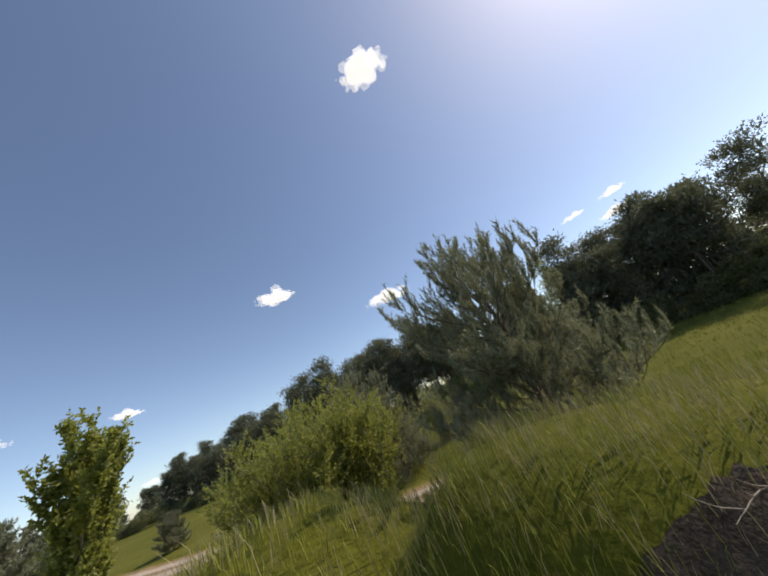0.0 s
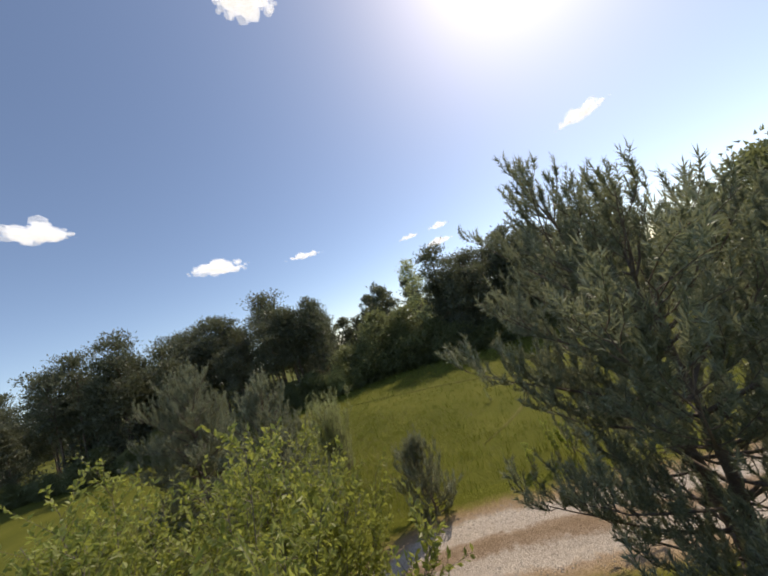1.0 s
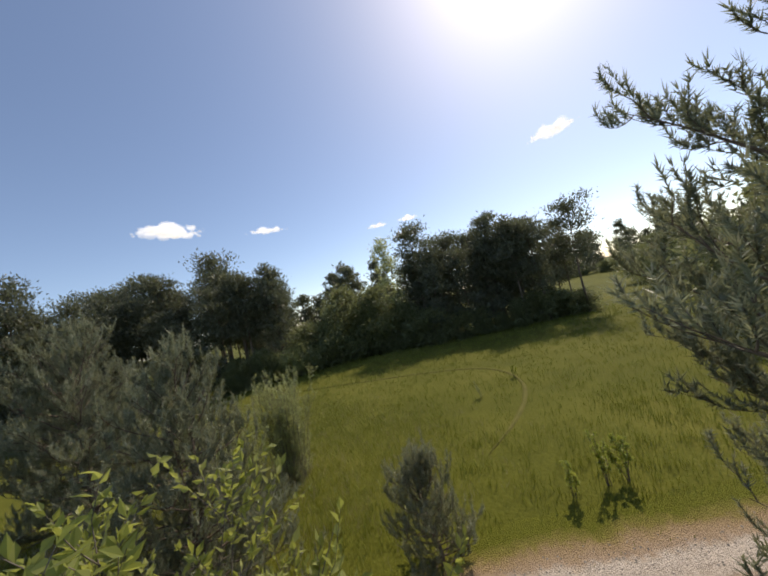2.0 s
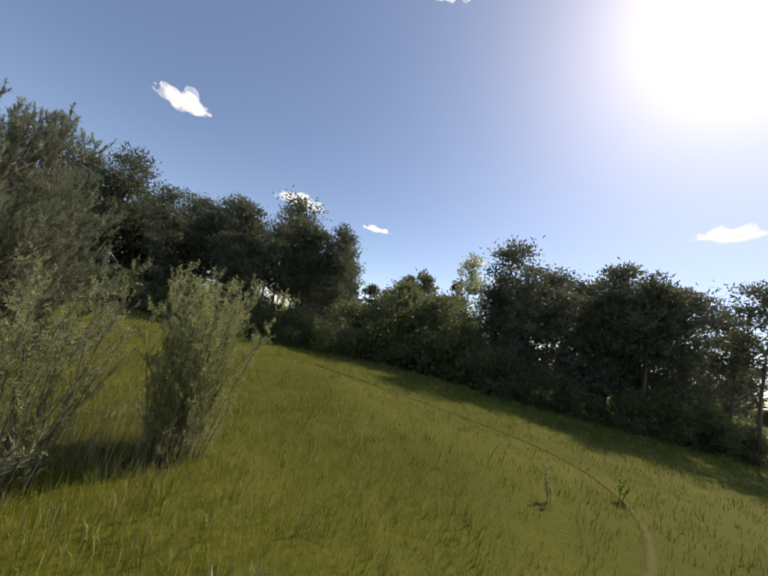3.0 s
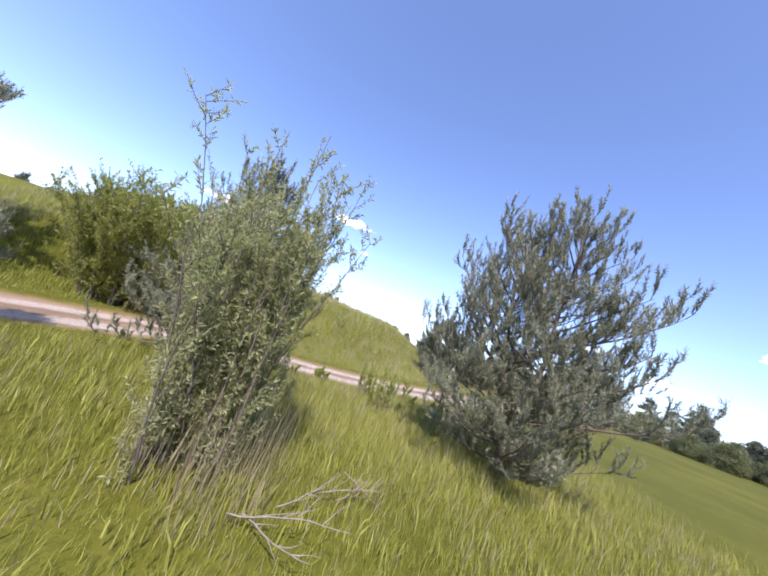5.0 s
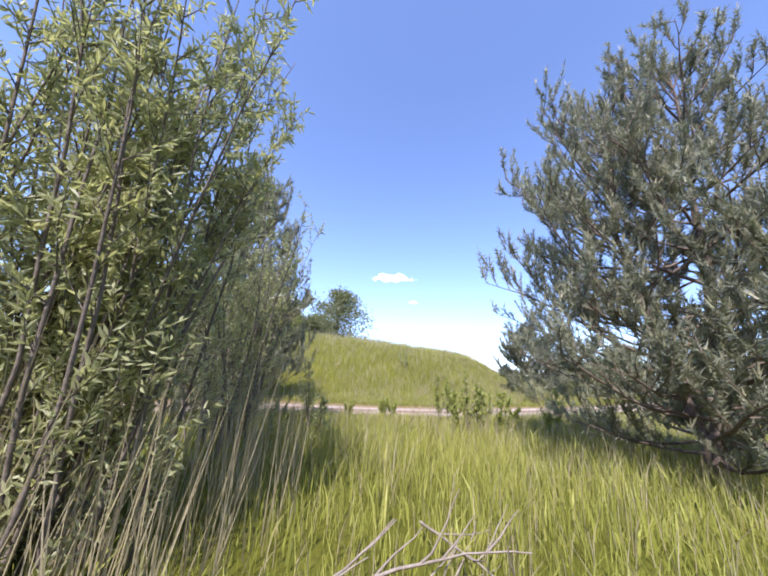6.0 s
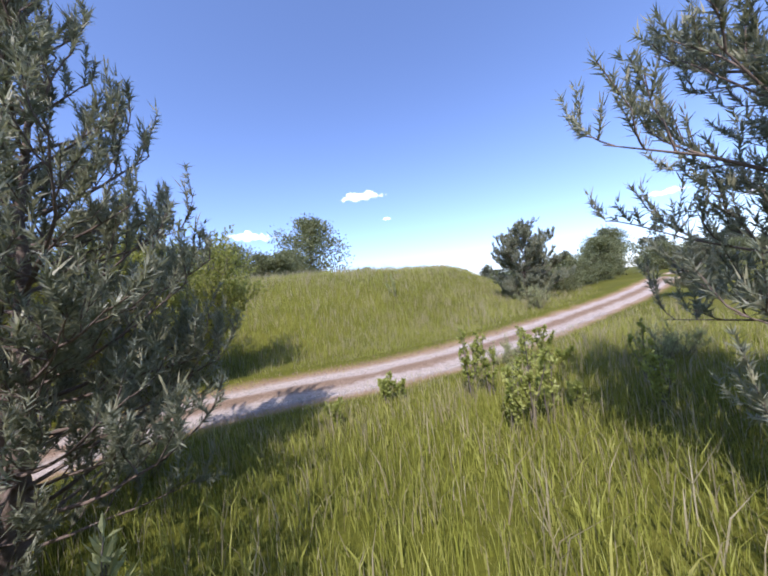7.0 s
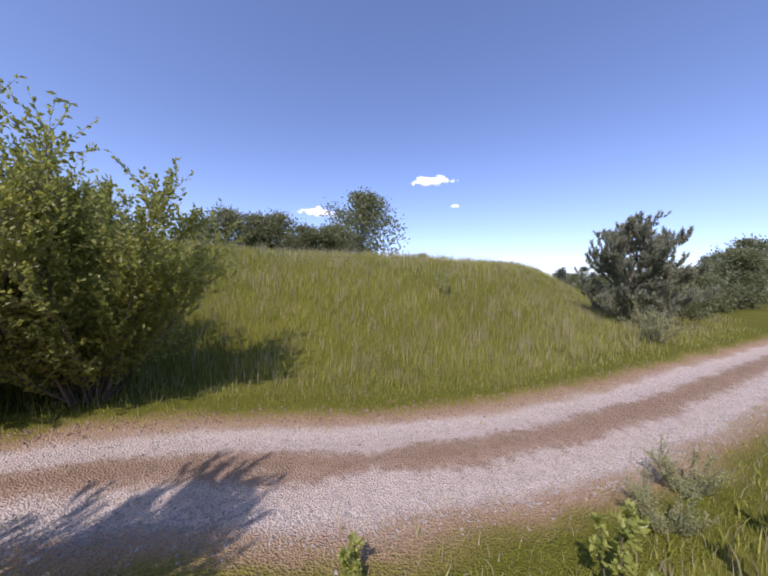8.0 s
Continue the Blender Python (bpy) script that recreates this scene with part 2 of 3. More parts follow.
# ---- kinds of trees ----
def make_pine(seed, height, radius, low, limbs_each=44, needles=60, needle=0.08, thin=0.15, thick=0.1, lean=(0, 0), forks=1, split=0.07, gap=0.095, sub_gap=0.21):
    """A young Scots pine: forked trunk, wandering limbs, side branches, and shoots with tufts of needles and candles."""
    rng = np.random.default_rng(seed)
    trunks = []
    a0 = rng.uniform(0, 2 * np.pi)
    hs = np.linspace(0, 1, 12)
    for k in range(forks):
        a = a0 + k * 2 * np.pi / forks
        out = 0.0 if forks == 1 else height * split
        top = height * (1.0 if k == 0 else rng.uniform(0.82, 0.93))
        bow = np.clip(hs * 1.7 - 0.12, 0, 1) ** 0.8
        pts = np.stack([lean[0] * hs**1.4 + math.cos(a) * out * bow, lean[1] * hs**1.4 + math.sin(a) * out * bow, hs * top], -1)
        pts[1:, :2] += np.cumsum(rng.normal(size=(11, 2)) * 0.035, 0)
        trunks.append((pts, thick * (1.0 if k == 0 else 0.8) * (1 - hs * 0.92)))
    limbs, twigs, candles, at, way, room = [], [], [], [], [], []

    def shoot(q, d, size):
        twig = curve_line(q, d, size, 0.45, 3, rng, 0.1)
        if rng.random() < 0.4:
            twigs.append((twig[::3], np.array([0.005, 0.003])))
        for i in range(3):
            at.append(twig[i]), way.append(unit(twig[i + 1] - twig[i])), room.append(size / 3)
        if rng.random() < 0.55:
            candles.append(twig[-1])

    for pts, rad in trunks:
        top, turn = pts[-1, 2], rng.uniform(0, 6.3)
        for i in range(limbs_each):
            h = low + (0.97 - low) * (i + rng.uniform(0, 0.9)) / limbs_each
            turn += 2.4 + rng.normal() * 0.3
            p = np.array([np.interp(h * top, pts[:, 2], pts[:, j]) for j in range(3)])
            prof = np.interp(h, [0, 0.08, 0.3, 0.6, 0.8, 0.93, 1], [0.8, 1.0, 1.0, 0.88, 0.64, 0.36, 0.18])
            L = radius * prof * rng.uniform(0.6, 1.12)
            up = np.interp(h, [0, 0.25, 0.6, 0.85, 1], [-0.12, 0.08, 0.45, 1.0, 1.9]) + rng.normal() * 0.14
            line = curve_line(p, unit(np.array([np.cos(turn), np.sin(turn), up])), L, 0.45, 8, rng, 0.085)
            limbs.append((line, np.linspace(0.007 + 0.009 * L, 0.004, 9)))
            for s in np.linspace(0.22, 0.97, max(3, int(L / sub_gap))):
                f = s * 7.999
                q = line[int(f)] + (line[int(f) + 1] - line[int(f)]) * (f - int(f))
                along = unit(line[int(f) + 1] - line[int(f)])
                side = unit(np.cross(along, [0, 0, 1.0])) * rng.choice((-1, 1))
                d = unit(along * rng.uniform(0.4, 1.0) + side * rng.uniform(0.4, 1.0) + np.array([0, 0, rng.uniform(-0.1, 0.75)]))
                SL = max(0.18, L * rng.uniform(0.22, 0.46) * (1.15 - 0.6 * s))
                branch = curve_line(q, d, SL, 0.5, 5, rng, 0.16)
                twigs.append((branch, np.linspace(0.008, 0.004, 6)))
                for u in np.linspace(0.25, 1.0, max(3, int(SL / gap))):
                    g = u * 4.999
                    r = branch[int(g)] + (branch[int(g) + 1] - branch[int(g)]) * (g - int(g))
                    e = unit(branch[int(g) + 1] - branch[int(g)])
                    shoot(r, unit(e * 0.8 + rng.normal(size=3) * 0.38 + np.array([0, 0, 0.45 + 0.6 * h])), rng.uniform(0.14, 0.36))
        for _ in range(7):
            shoot(pts[-1] - np.array([0, 0, rng.uniform(0, 0.35)]), unit(np.array([rng.normal() * 0.45, rng.normal() * 0.45, 1])), rng.uniform(0.2, 0.42))
    at, way, room = np.array(at), np.array(way), np.array(room)
    k = max(3, needles // 3)
    P = np.repeat(at, k, 0) + np.repeat(way, k, 0) * (rng.random((len(at) * k, 1)) * np.repeat(room, k)[:, None])
    D = unit(np.repeat(way, k, 0) * 0.8 + unit(rng.normal(size=P.shape)) * 0.75)
    nv, nf = slivers(rng, P, D, rng.uniform(0.7, 1.2, len(P)) * needle, needle * thin)
    C = np.repeat(np.array(candles), 6, 0)
    up = unit(rng.normal(size=C.shape) * 0.2 + np.repeat(unit(rng.normal(size=(len(candles), 3)) * 0.25 + np.array([0, 0, 1.0])), 6, 0))
    C = C + up * rng.uniform(0, 0.08, (len(C), 1))
    cv, cf = slivers(rng, C, up, rng.uniform(0.05, 0.13, len(C)) * needle / 0.085, 0.014 * needle / 0.085)
    made = [mesh("trunk", *tubes([t], 8), M_PINEBARK, True) for t in trunks]
    made.append(mesh("shoot_mass", cv, cf, M_SHOOT))
    made += [mesh("limb", *tubes([l], 5), M_PINEBARK, True) for l in limbs]
    return made + [mesh("twig_mass", *tubes(twigs, 3), M_PINEBARK, True), mesh("crown", nv, nf, M_PINE)]


def make_bush(seed, height, radius, stems, twigs, per_twig, leaf, mat, slim=0.3, spread=0.9, erect=0.5, low=0.15, bark=None, grow=1.0, foot=0.18, stout=0.0035):
    """A many-stemmed shrub: stems fan from the base, twigs fill an uneven dome, leaves stand along the twigs."""
    rng = np.random.default_rng(seed)
    lines, ends, twigs_made = [], [], []
    for _ in range(stems):
        a, out = rng.uniform(0, 2 * np.pi), rng.uniform(0.1, 1.0) ** 0.7
        d = unit(np.array([np.cos(a) * out * spread * radius / height * 1.4, np.sin(a) * out * spread * radius / height * 1.4, 1.0]))
        L = height * rng.uniform(0.7, 1.02) * (1.0 - 0.25 * out)
        p = np.array([np.cos(a), np.sin(a), 0]) * rng.uniform(0, foot) * radius
        line = curve_line(p, d, L, erect * 0.3, 8, rng, 0.07)
        lines.append((line, np.linspace(0.006 + stout * height, 0.003, 9)))
        ends.append(line)
    at, way = [], []
    for _ in range(twigs):
        line = ends[rng.integers(len(ends))]
        s = rng.uniform(low, 1.0) ** 0.8 * 7.99
        i = int(s)
        q = line[i] + (line[i + 1] - line[i]) * (s - i)
        along = unit(line[i + 1] - line[i])
        a = rng.uniform(0, 2 * np.pi)
        side = np.array([np.cos(a), np.sin(a), rng.uniform(-0.25, 0.5)])
        d = unit(along * 0.45 + side * rng.uniform(0.4, 1.0) + np.array([0, 0, erect * 0.5]))
        L = radius * rng.uniform(0.18, 0.55) * (1.1 - 0.4 * s / 8) * grow
        twig = curve_line(q, d, L, erect, 4, rng, 0.12)
        twigs_made.append((twig[::2], np.array([0.004, 0.0025, 0.0015])))
        for j in np.linspace(0.15, 1.0, per_twig):
            f = j * 3.999
            at.append(twig[int(f)] + (twig[int(f) + 1] - twig[int(f)]) * (f - int(f)))
            way.append(unit(twig[int(f) + 1] - twig[int(f)]))
    at, way = np.array(at), np.array(way)
    D = unit(way * 0.6 + unit(rng.normal(size=at.shape)) * 0.8)
    lv, lf = leaves(rng, at, D, leaf * rng.uniform(0.7, 1.25, len(at)), leaf * slim)
    made = [mesh("stem", *tubes([l], 5), bark or M_BARK, True) for l in lines]
    return made + [mesh("twig_mass", *tubes(twigs_made, 3), bark or M_BARK, True), mesh("crown", lv, lf, mat)]


def make_far_tree(seed, height, radius, low, clumps, tufts, size, mat, bark, pointed=0.4, slim=0.5):
    """A tree for the middle distance: trunk, limbs and clumps of tufts with gaps between them."""
    rng = np.random.default_rng(seed)
    hs = np.linspace(0, 1, 8)
    trunk = np.stack([rng.normal() * 0.4 * hs, rng.normal() * 0.4 * hs, hs * height * 0.96], -1)
    lines = [(trunk, (0.02 + height * 0.011) * (1 - 0.88 * hs))]
    at, way = [], []
    ph = rng.uniform(0, 6.3, 3)
    for _ in range(clumps):
        h = low + (1 - low) * rng.random() ** 0.85
        prof = np.interp(h, [low, low + (1 - low) * 0.35, 0.8, 1], [0.55, 1.0, 1.0 - pointed * 0.7, 0.15])
        a = rng.uniform(0, 2 * np.pi)
        lobe = 1 + 0.28 * np.sin(2 * a + ph[0]) + 0.22 * np.sin(3 * a + ph[1] + 5 * h) + 0.15 * np.sin(9 * h + ph[2])
        r = radius * prof * lobe * np.sqrt(rng.uniform(0.05, 1.0))
        p = np.array([np.cos(a) * r, np.sin(a) * r, h * height])
        root = np.array([0, 0, max(0.2, h * height - r * 0.5)])
        root[:2] = [np.interp(root[2], trunk[:, 2], trunk[:, i]) for i in range(2)]
        lines.append((np.stack([root, p]), np.array([0.05, 0.014]) * (0.4 + height / 16)))
        s = radius * rng.uniform(0.16, 0.34) + 0.15
        q = rng.normal(size=(tufts, 3)) * np.array([s, s, s * 0.6]) * 0.6
        at.append(p + q), way.append(unit(unit(q) + rng.normal(size=(tufts, 3)) * 0.6 + np.array([0, 0, 0.35])))
    at, way = np.concatenate(at), np.concatenate(way)
    lv, lf = slivers(rng, at, way, size * rng.uniform(0.6, 1.3, len(at)), size * slim * 1.25)
    tv, tf = tubes(lines, 3)
    return mesh("trunk", tv, tf, bark, True), mesh("crown", lv, lf, mat)


def make_wood_pine(seed, height, radius, low, limbs, pads, tufts, size, mat, bark):
    """A tall Scots pine for the middle distance: bare trunk below, crooked limbs that end in flat pads of needles."""
    rng = np.random.default_rng(seed)
    hs = np.linspace(0, 1, 9)
    trunk = np.stack([rng.normal() * 0.7 * hs**1.5, rng.normal() * 0.7 * hs**1.5, hs * height * 0.97], -1)
    trunk[1:, :2] += np.cumsum(rng.normal(size=(8, 2)) * 0.07, 0)
    lines, at, way = [(trunk, (0.03 + height * 0.010) * (1 - 0.85 * hs))], [], []
    ph, turn = rng.uniform(0, 6.3, 2), rng.uniform(0, 6.3)
    for i in range(limbs):
        h = low + (1 - low) * (i + rng.uniform(0, 0.9)) / limbs
        turn += 2.4 + rng.normal() * 0.4
        f = (h - low) / (1 - low)
        lobe = 1 + 0.3 * np.sin(2 * turn + ph[0]) + 0.25 * np.sin(7 * h + ph[1])
        L = radius * np.interp(f, [0, 0.25, 0.6, 0.85, 1], [0.7, 1.0, 0.9, 0.6, 0.2]) * lobe * rng.uniform(0.7, 1.05)
        p = np.array([np.interp(h * height * 0.95, trunk[:, 2], trunk[:, j]) for j in range(3)])
        line = curve_line(p, unit(np.array([np.cos(turn), np.sin(turn), rng.uniform(-0.1, 0.5) + f * 0.7])), L, 0.3, 4, rng, 0.14)
        lines.append((line, np.linspace(0.045, 0.015, 5) * (0.5 + height / 20)))
        for _ in range(pads):
            c = line[rng.integers(2, 5)] + rng.normal(size=3) * np.array([0.5, 0.5, 0.3]) * radius * 0.22
            s = radius * rng.uniform(0.13, 0.27)
            q = rng.normal(size=(tufts, 3)) * np.array([s, s, s * 0.5])
            at.append(c + q), way.append(unit(unit(q) * 0.8 + rng.normal(size=(tufts, 3)) * 0.6 + np.array([0, 0, 0.6])))
    at, way = np.concatenate(at), np.concatenate(way)
    lv, lf = slivers(rng, at, way, size * rng.uniform(0.6, 1.3, len(at)), size * 0.5)
    return mesh("trunk", *tubes(lines, 4), bark, True), mesh("crown", lv, lf, mat)


def stand(name, meshes, x, y, label, category, group="", turn=0.0, scale=1.0, z=None):
    """A plant on the ground at x, y, with its meshes as parts."""
    ob = thing(name, x, y, ground_height(x, y) - 0.03 if z is None else z, label, category, group, turn=turn)
    ob.scale = (scale, scale, scale)
    trunks, limbs = [], [me for me in meshes if me.name.startswith("limb")]
    for me in meshes:
        limb = me.name.startswith("limb")
        p = part(me.name.split(".")[0], me, trunks[limbs.index(me) * len(trunks) // len(limbs)] if limb else ob)
        if p.name.startswith("trunk"):
            trunks.append(p)
        if p.name.startswith(("twig_mass", "shoot_mass", "crown")):
            tagged(p, kind="stuff")
    return ob


# ---- the ground ----
ROAD = np.array([(140, 4), (95, -2.5), (62, -5), (45, -6.6), (32, -8.0), (22, -8.8), (14, -8.6), (8.2, -7.0), (4.4, -5.0), (1.9, -2.7), (0.2, -1.0), (-1.5, 0.4), (-3.4, 0.9),
                 (-5.3, 1.15), (-6.9, 1.9), (-8.2, 3.1), (-9.6, 4.75), (-11.6, 6.35), (-14.4, 8.0), (-17.6, 9.6), (-21.2, 11.5), (-27.0, 14.6), (-40, 21), (-62, 32), (-130, 62)], float)


def smooth_line(points, per=14):
    """A Catmull-Rom line through points."""
    p = np.vstack([2 * points[0] - points[1], points, 2 * points[-1] - points[-2]])
    out = []
    for i in range(1, len(p) - 2):
        for t in np.arange(per) / per:
            out.append(0.5 * (2 * p[i] + (p[i + 1] - p[i - 1]) * t + (2 * p[i - 1] - 5 * p[i] + 4 * p[i + 1] - p[i + 2]) * t**2 + (3 * p[i] - p[i - 1] - 3 * p[i + 1] + p[i + 2]) * t**3))
    out.append(p[-2])
    return np.array(out)


LINE = smooth_line(ROAD, 8)
SEG = np.diff(LINE, axis=0)


def road_offset(x, y):
    """How far places lie from the road's middle, signed: positive on the bank's side, north-west of it."""
    x, y = np.atleast_1d(np.asarray(x, float)), np.atleast_1d(np.asarray(y, float))
    best, sign = np.full(x.shape, 1e9), np.ones(x.shape)
    for (ax, ay), (sx, sy) in zip(LINE[:-1], SEG):
        t = np.clip(((x - ax) * sx + (y - ay) * sy) / (sx * sx + sy * sy), 0, 1)
        dx, dy = x - ax - t * sx, y - ay - t * sy
        d = np.hypot(dx, dy)
        nearer = d < best
        best = np.where(nearer, d, best)
        sign = np.where(nearer, np.sign(sx * dy - sy * dx), sign)
    return best * sign


def step(a, b, v):
    t = np.clip((v - a) / (b - a), 0, 1)
    return t * t * (3 - 2 * t)


def wave(x, y):
    return (np.sin(x * 0.21 + 1.3) * np.sin(y * 0.17 + 0.4) * 0.5 + np.sin(x * 0.53 + y * 0.37) * 0.25 + np.sin(x * 1.1 - y * 0.9 + 2) * 0.08)


def bluff_axes(x, y):
    """Places reckoned along and across the bluff where the flight begins."""
    a = radians(-8.3)
    return (x + 3.62) * math.cos(a) + (y + 11.09) * math.sin(a), -(x + 3.62) * math.sin(a) + (y + 11.09) * math.cos(a)


def heights(x, y):
    """The lie of the land: flat meadow, a grassy bank beyond the road, a bluff where the flight begins."""
    x, y = np.atleast_1d(np.asarray(x, float)), np.atleast_1d(np.asarray(y, float))
    off = road_offset(x, y)
    away = np.abs(off)
    z = 0.14 * wave(x, y) * step(1.4, 5.0, away)
    bank = step(2.3, 14.2, off) * 3.8 * step(-4.0, -11.0, x) * step(10.0, 0.5, y) * step(-40.0, -26.0, y) * step(-75.0, -48.0, x)
    z = z + np.where(off > 0, bank * (1 + 0.05 * wave(x * 1.7, y * 1.7)), 0)
    p, q = bluff_axes(x, y)
    z = z + np.exp(-((((p - 2.1) / 3.0) ** 2 + ((q - 3.2 + 0.08 * p) / 1.45) ** 2) ** 3)) * 1.7 + np.exp(-(((p - 1.3) / 5.5) ** 2 + ((q - 4.5) / 2.8) ** 2)) * 0.5 + np.exp(-(((p + 2.8) / 3.0) ** 2 + ((q - 5.0) / 1.8) ** 2)) * 1.75
    z = z + 1.0 * step(18, 60, np.hypot(x - 4, y - 4)) * step(-5, 25, y)
    z = z - 0.12 * step(2.1, 1.1, away)
    return z


def ground_height(x, y):
    return float(heights(x, y)[0])


def sheet(name, xs, ys, mat, label, category, lift=0.0):
    gx, gy = np.meshgrid(xs, ys)
    gz = heights(gx.ravel(), gy.ravel()) + lift
    v = np.stack([gx.ravel(), gy.ravel(), gz], -1)
    n = len(xs)
    i = (np.arange(len(ys) - 1)[:, None] * n + np.arange(n - 1)[None]).ravel()
    ob = new(name, mesh(name, v, np.stack([i, i + 1, i + n + 1, i + n], -1), mat, True))
    return tagged(ob, label, category, kind="structure")


fine = np.arange(-34, 30, 0.4)
far = np.array([36, 44, 56, 75, 100, 150, 230, 400, 800, 1600, 3000.0])
XS = np.concatenate([-far[::-1] - 0.0, fine, far])
YS = np.concatenate([-far[::-1] + 10, np.arange(-22, 34, 0.4), far + 2])
sheet("ground", XS, YS, M_MEADOW, "wide green meadow turf with grassy bank", "meadow")


def strip(name, points, half, mat, label, lift, per=15, reach=70, category="road"):
    """A band of ground along a line, with its distance from the middle as a UV map."""
    line = smooth_line(np.array(points, float), 24)
    line = line[np.abs(line).max(1) < reach]
    way = unit(np.gradient(line, axis=0))
    side = np.stack([-way[:, 1], way[:, 0]], -1)
    n, offs = len(line), np.linspace(-half, half, per)
    taper = np.clip(np.minimum(np.arange(n), np.arange(n)[::-1]) / 30.0, 0.02, 1.0)
    xy = line[:, None] + side[:, None] * (offs[None, :] * taper[:, None])[..., None]
    rut = -0.03 * np.exp(-((np.abs(offs) - 0.62) / 0.3) ** 2) + 0.02 * np.exp(-((offs / 0.3) ** 2))
    ends = -0.05 * (np.abs(offs) / half) ** 8
    z = heights(xy[..., 0].ravel(), xy[..., 1].ravel()) + lift + np.tile(rut + ends, n)
    v = np.concatenate([xy.reshape(-1, 2), z[:, None]], 1)
    i = (np.arange(n - 1)[:, None] * per + np.arange(per - 1)[None]).ravel()
    me = mesh(name, v, np.stack([i, i + 1, i + per + 1, i + per], -1), mat, True)
    uv = me.uv_layers.new(name="across")
    index = np.empty(len(me.loops), np.int32)
    me.loops.foreach_get("vertex_index", index)
    uv.data.foreach_set("uv", np.stack([offs[index % per], (index // per) * 0.1], -1).astype(np.float32).ravel())
    return tagged(new(name, me), label, category, kind="structure")


strip("road", ROAD, 2.1, M_ROAD, "pale sandy gravel track with two wheel ruts", 0.05)
strip("footpath", [(3.0, 2.7), (5.2, 3.0), (7.3, 3.5), (9.2, 4.4), (10.6, 5.8), (11.3, 7.6), (11.1, 9.6), (10.0, 12.0), (8.0, 15.5), (5.5, 20.0)], 0.1, M_TRAIL, "narrow trodden footpath through the meadow grass", 0.03, 5, 70, "path")


# ---- near trees and shrubs ----
stand("pine_tree", make_pine(11, 6.5, 2.9, 0.12, limbs_each=42, forks=2, split=0.07, lean=(-0.5, 0.2), thick=0.13, needles=46, needle=0.095, thin=0.17), 0.2, -4.5, "dark forked young pine with spreading limbs beside the gravel road", "pine tree")
stand("pine_tree", make_pine(12, 6.2, 2.6, 0.04, limbs_each=60, forks=2, thick=0.09, needles=42, needle=0.088, thin=0.165), -5.7, 11.5, "grey-green forked young pine with low limbs standing in the meadow", "pine tree")
stand("pine_tree", make_pine(13, 4.8, 1.6, 0.02, limbs_each=54, forks=2, split=0.04, needles=48, needle=0.088, thin=0.165), -3.8, 4.4, "bushy young pine with branches down to the grass", "pine tree")
stand("willow_shrub", make_bush(21, 3.9, 0.82, 70, 2300, 20, 0.06, M_WILLOW, slim=0.26, spread=0.6, erect=0.4, low=0.0, foot=0.65, stout=0.0014), -0.8, 7.6, "tall grey-green willow shrub with many thin stems", "willow")
stand("willow_shrub", make_bush(26, 3.7, 0.85, 30, 700, 16, 0.062, M_WILLOW, slim=0.24, spread=0.8, erect=0.4, low=0.03, foot=0.5, stout=0.0018), -2.6, 6.6, "tall pale willow shrub with hanging leafy twigs", "willow")
stand("hawthorn_bush", make_bush(22, 5.2, 1.7, 90, 5400, 15, 0.088, M_GREEN, slim=0.5, spread=1.1, erect=0.35, low=0.0, foot=0.6, stout=0.0025), -5.8, -1.3, "round yellow-green leafy bush beside the road", "bush")
stand("hawthorn_bush", make_bush(23, 5.0, 2.3, 40, 2300, 16, 0.09, M_GREEN, slim=0.6, spread=1.25, erect=0.4, low=0.05), -7.9, -0.4, "large dense green bush at the foot of the bank", "bush")
stand("pine_tree", make_pine(24, 1.9, 0.8, 0.02, limbs_each=52, needles=45, needle=0.085, thin=0.16, thick=0.04, gap=0.08, sub_gap=0.16), -0.6, 1.75, "small grey-green young pine with an upright leader in the grass", "pine tree")
stand("poplar_tree", make_bush(25, 3.9, 1.0, 16, 1500, 14, 0.09, M_GREEN, slim=0.6, spread=0.6, erect=0.6, low=0.1), -9.2, -6.2, "slender bright green young poplar at the meadow's edge", "poplar")

# ---- middle distance ----
rng = np.random.default_rng(5)
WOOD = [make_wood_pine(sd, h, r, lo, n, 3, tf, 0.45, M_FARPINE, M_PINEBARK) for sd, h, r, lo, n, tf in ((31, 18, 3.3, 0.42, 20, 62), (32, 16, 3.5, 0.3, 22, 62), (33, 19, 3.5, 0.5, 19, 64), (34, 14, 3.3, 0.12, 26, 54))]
OAK = [make_far_tree(s, h, r, 0.03, 84 if h < 7 else 120, 80, 0.26, M_DARKLEAF, M_BARK, 0.2, 0.6) for s, h, r in ((41, 5.5, 3.0), (42, 4.2, 2.4), (43, 7.5, 3.2))]
PALE = [make_far_tree(s, h, r, 0.02, 70, 80, 0.24, M_WILLOW, M_BARK, 0.3, 0.5) for s, h, r in ((44, 4.6, 2.7), (45, 3.8, 2.3))]
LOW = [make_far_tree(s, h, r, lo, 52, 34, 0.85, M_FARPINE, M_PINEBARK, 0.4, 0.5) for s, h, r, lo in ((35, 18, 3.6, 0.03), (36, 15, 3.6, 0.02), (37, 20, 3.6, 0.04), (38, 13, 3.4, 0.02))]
BIRCH = make_far_tree(51, 17, 3.2, 0.2, 60, 50, 0.4, M_WILLOW, M_BARK, 0.6, 0.5)
FARPINE = make_pine(52, 6.2, 3.2, 0.03, limbs_each=72, needles=33, needle=0.2, thin=0.2, thick=0.1, gap=0.14, sub_gap=0.24)
made = {}


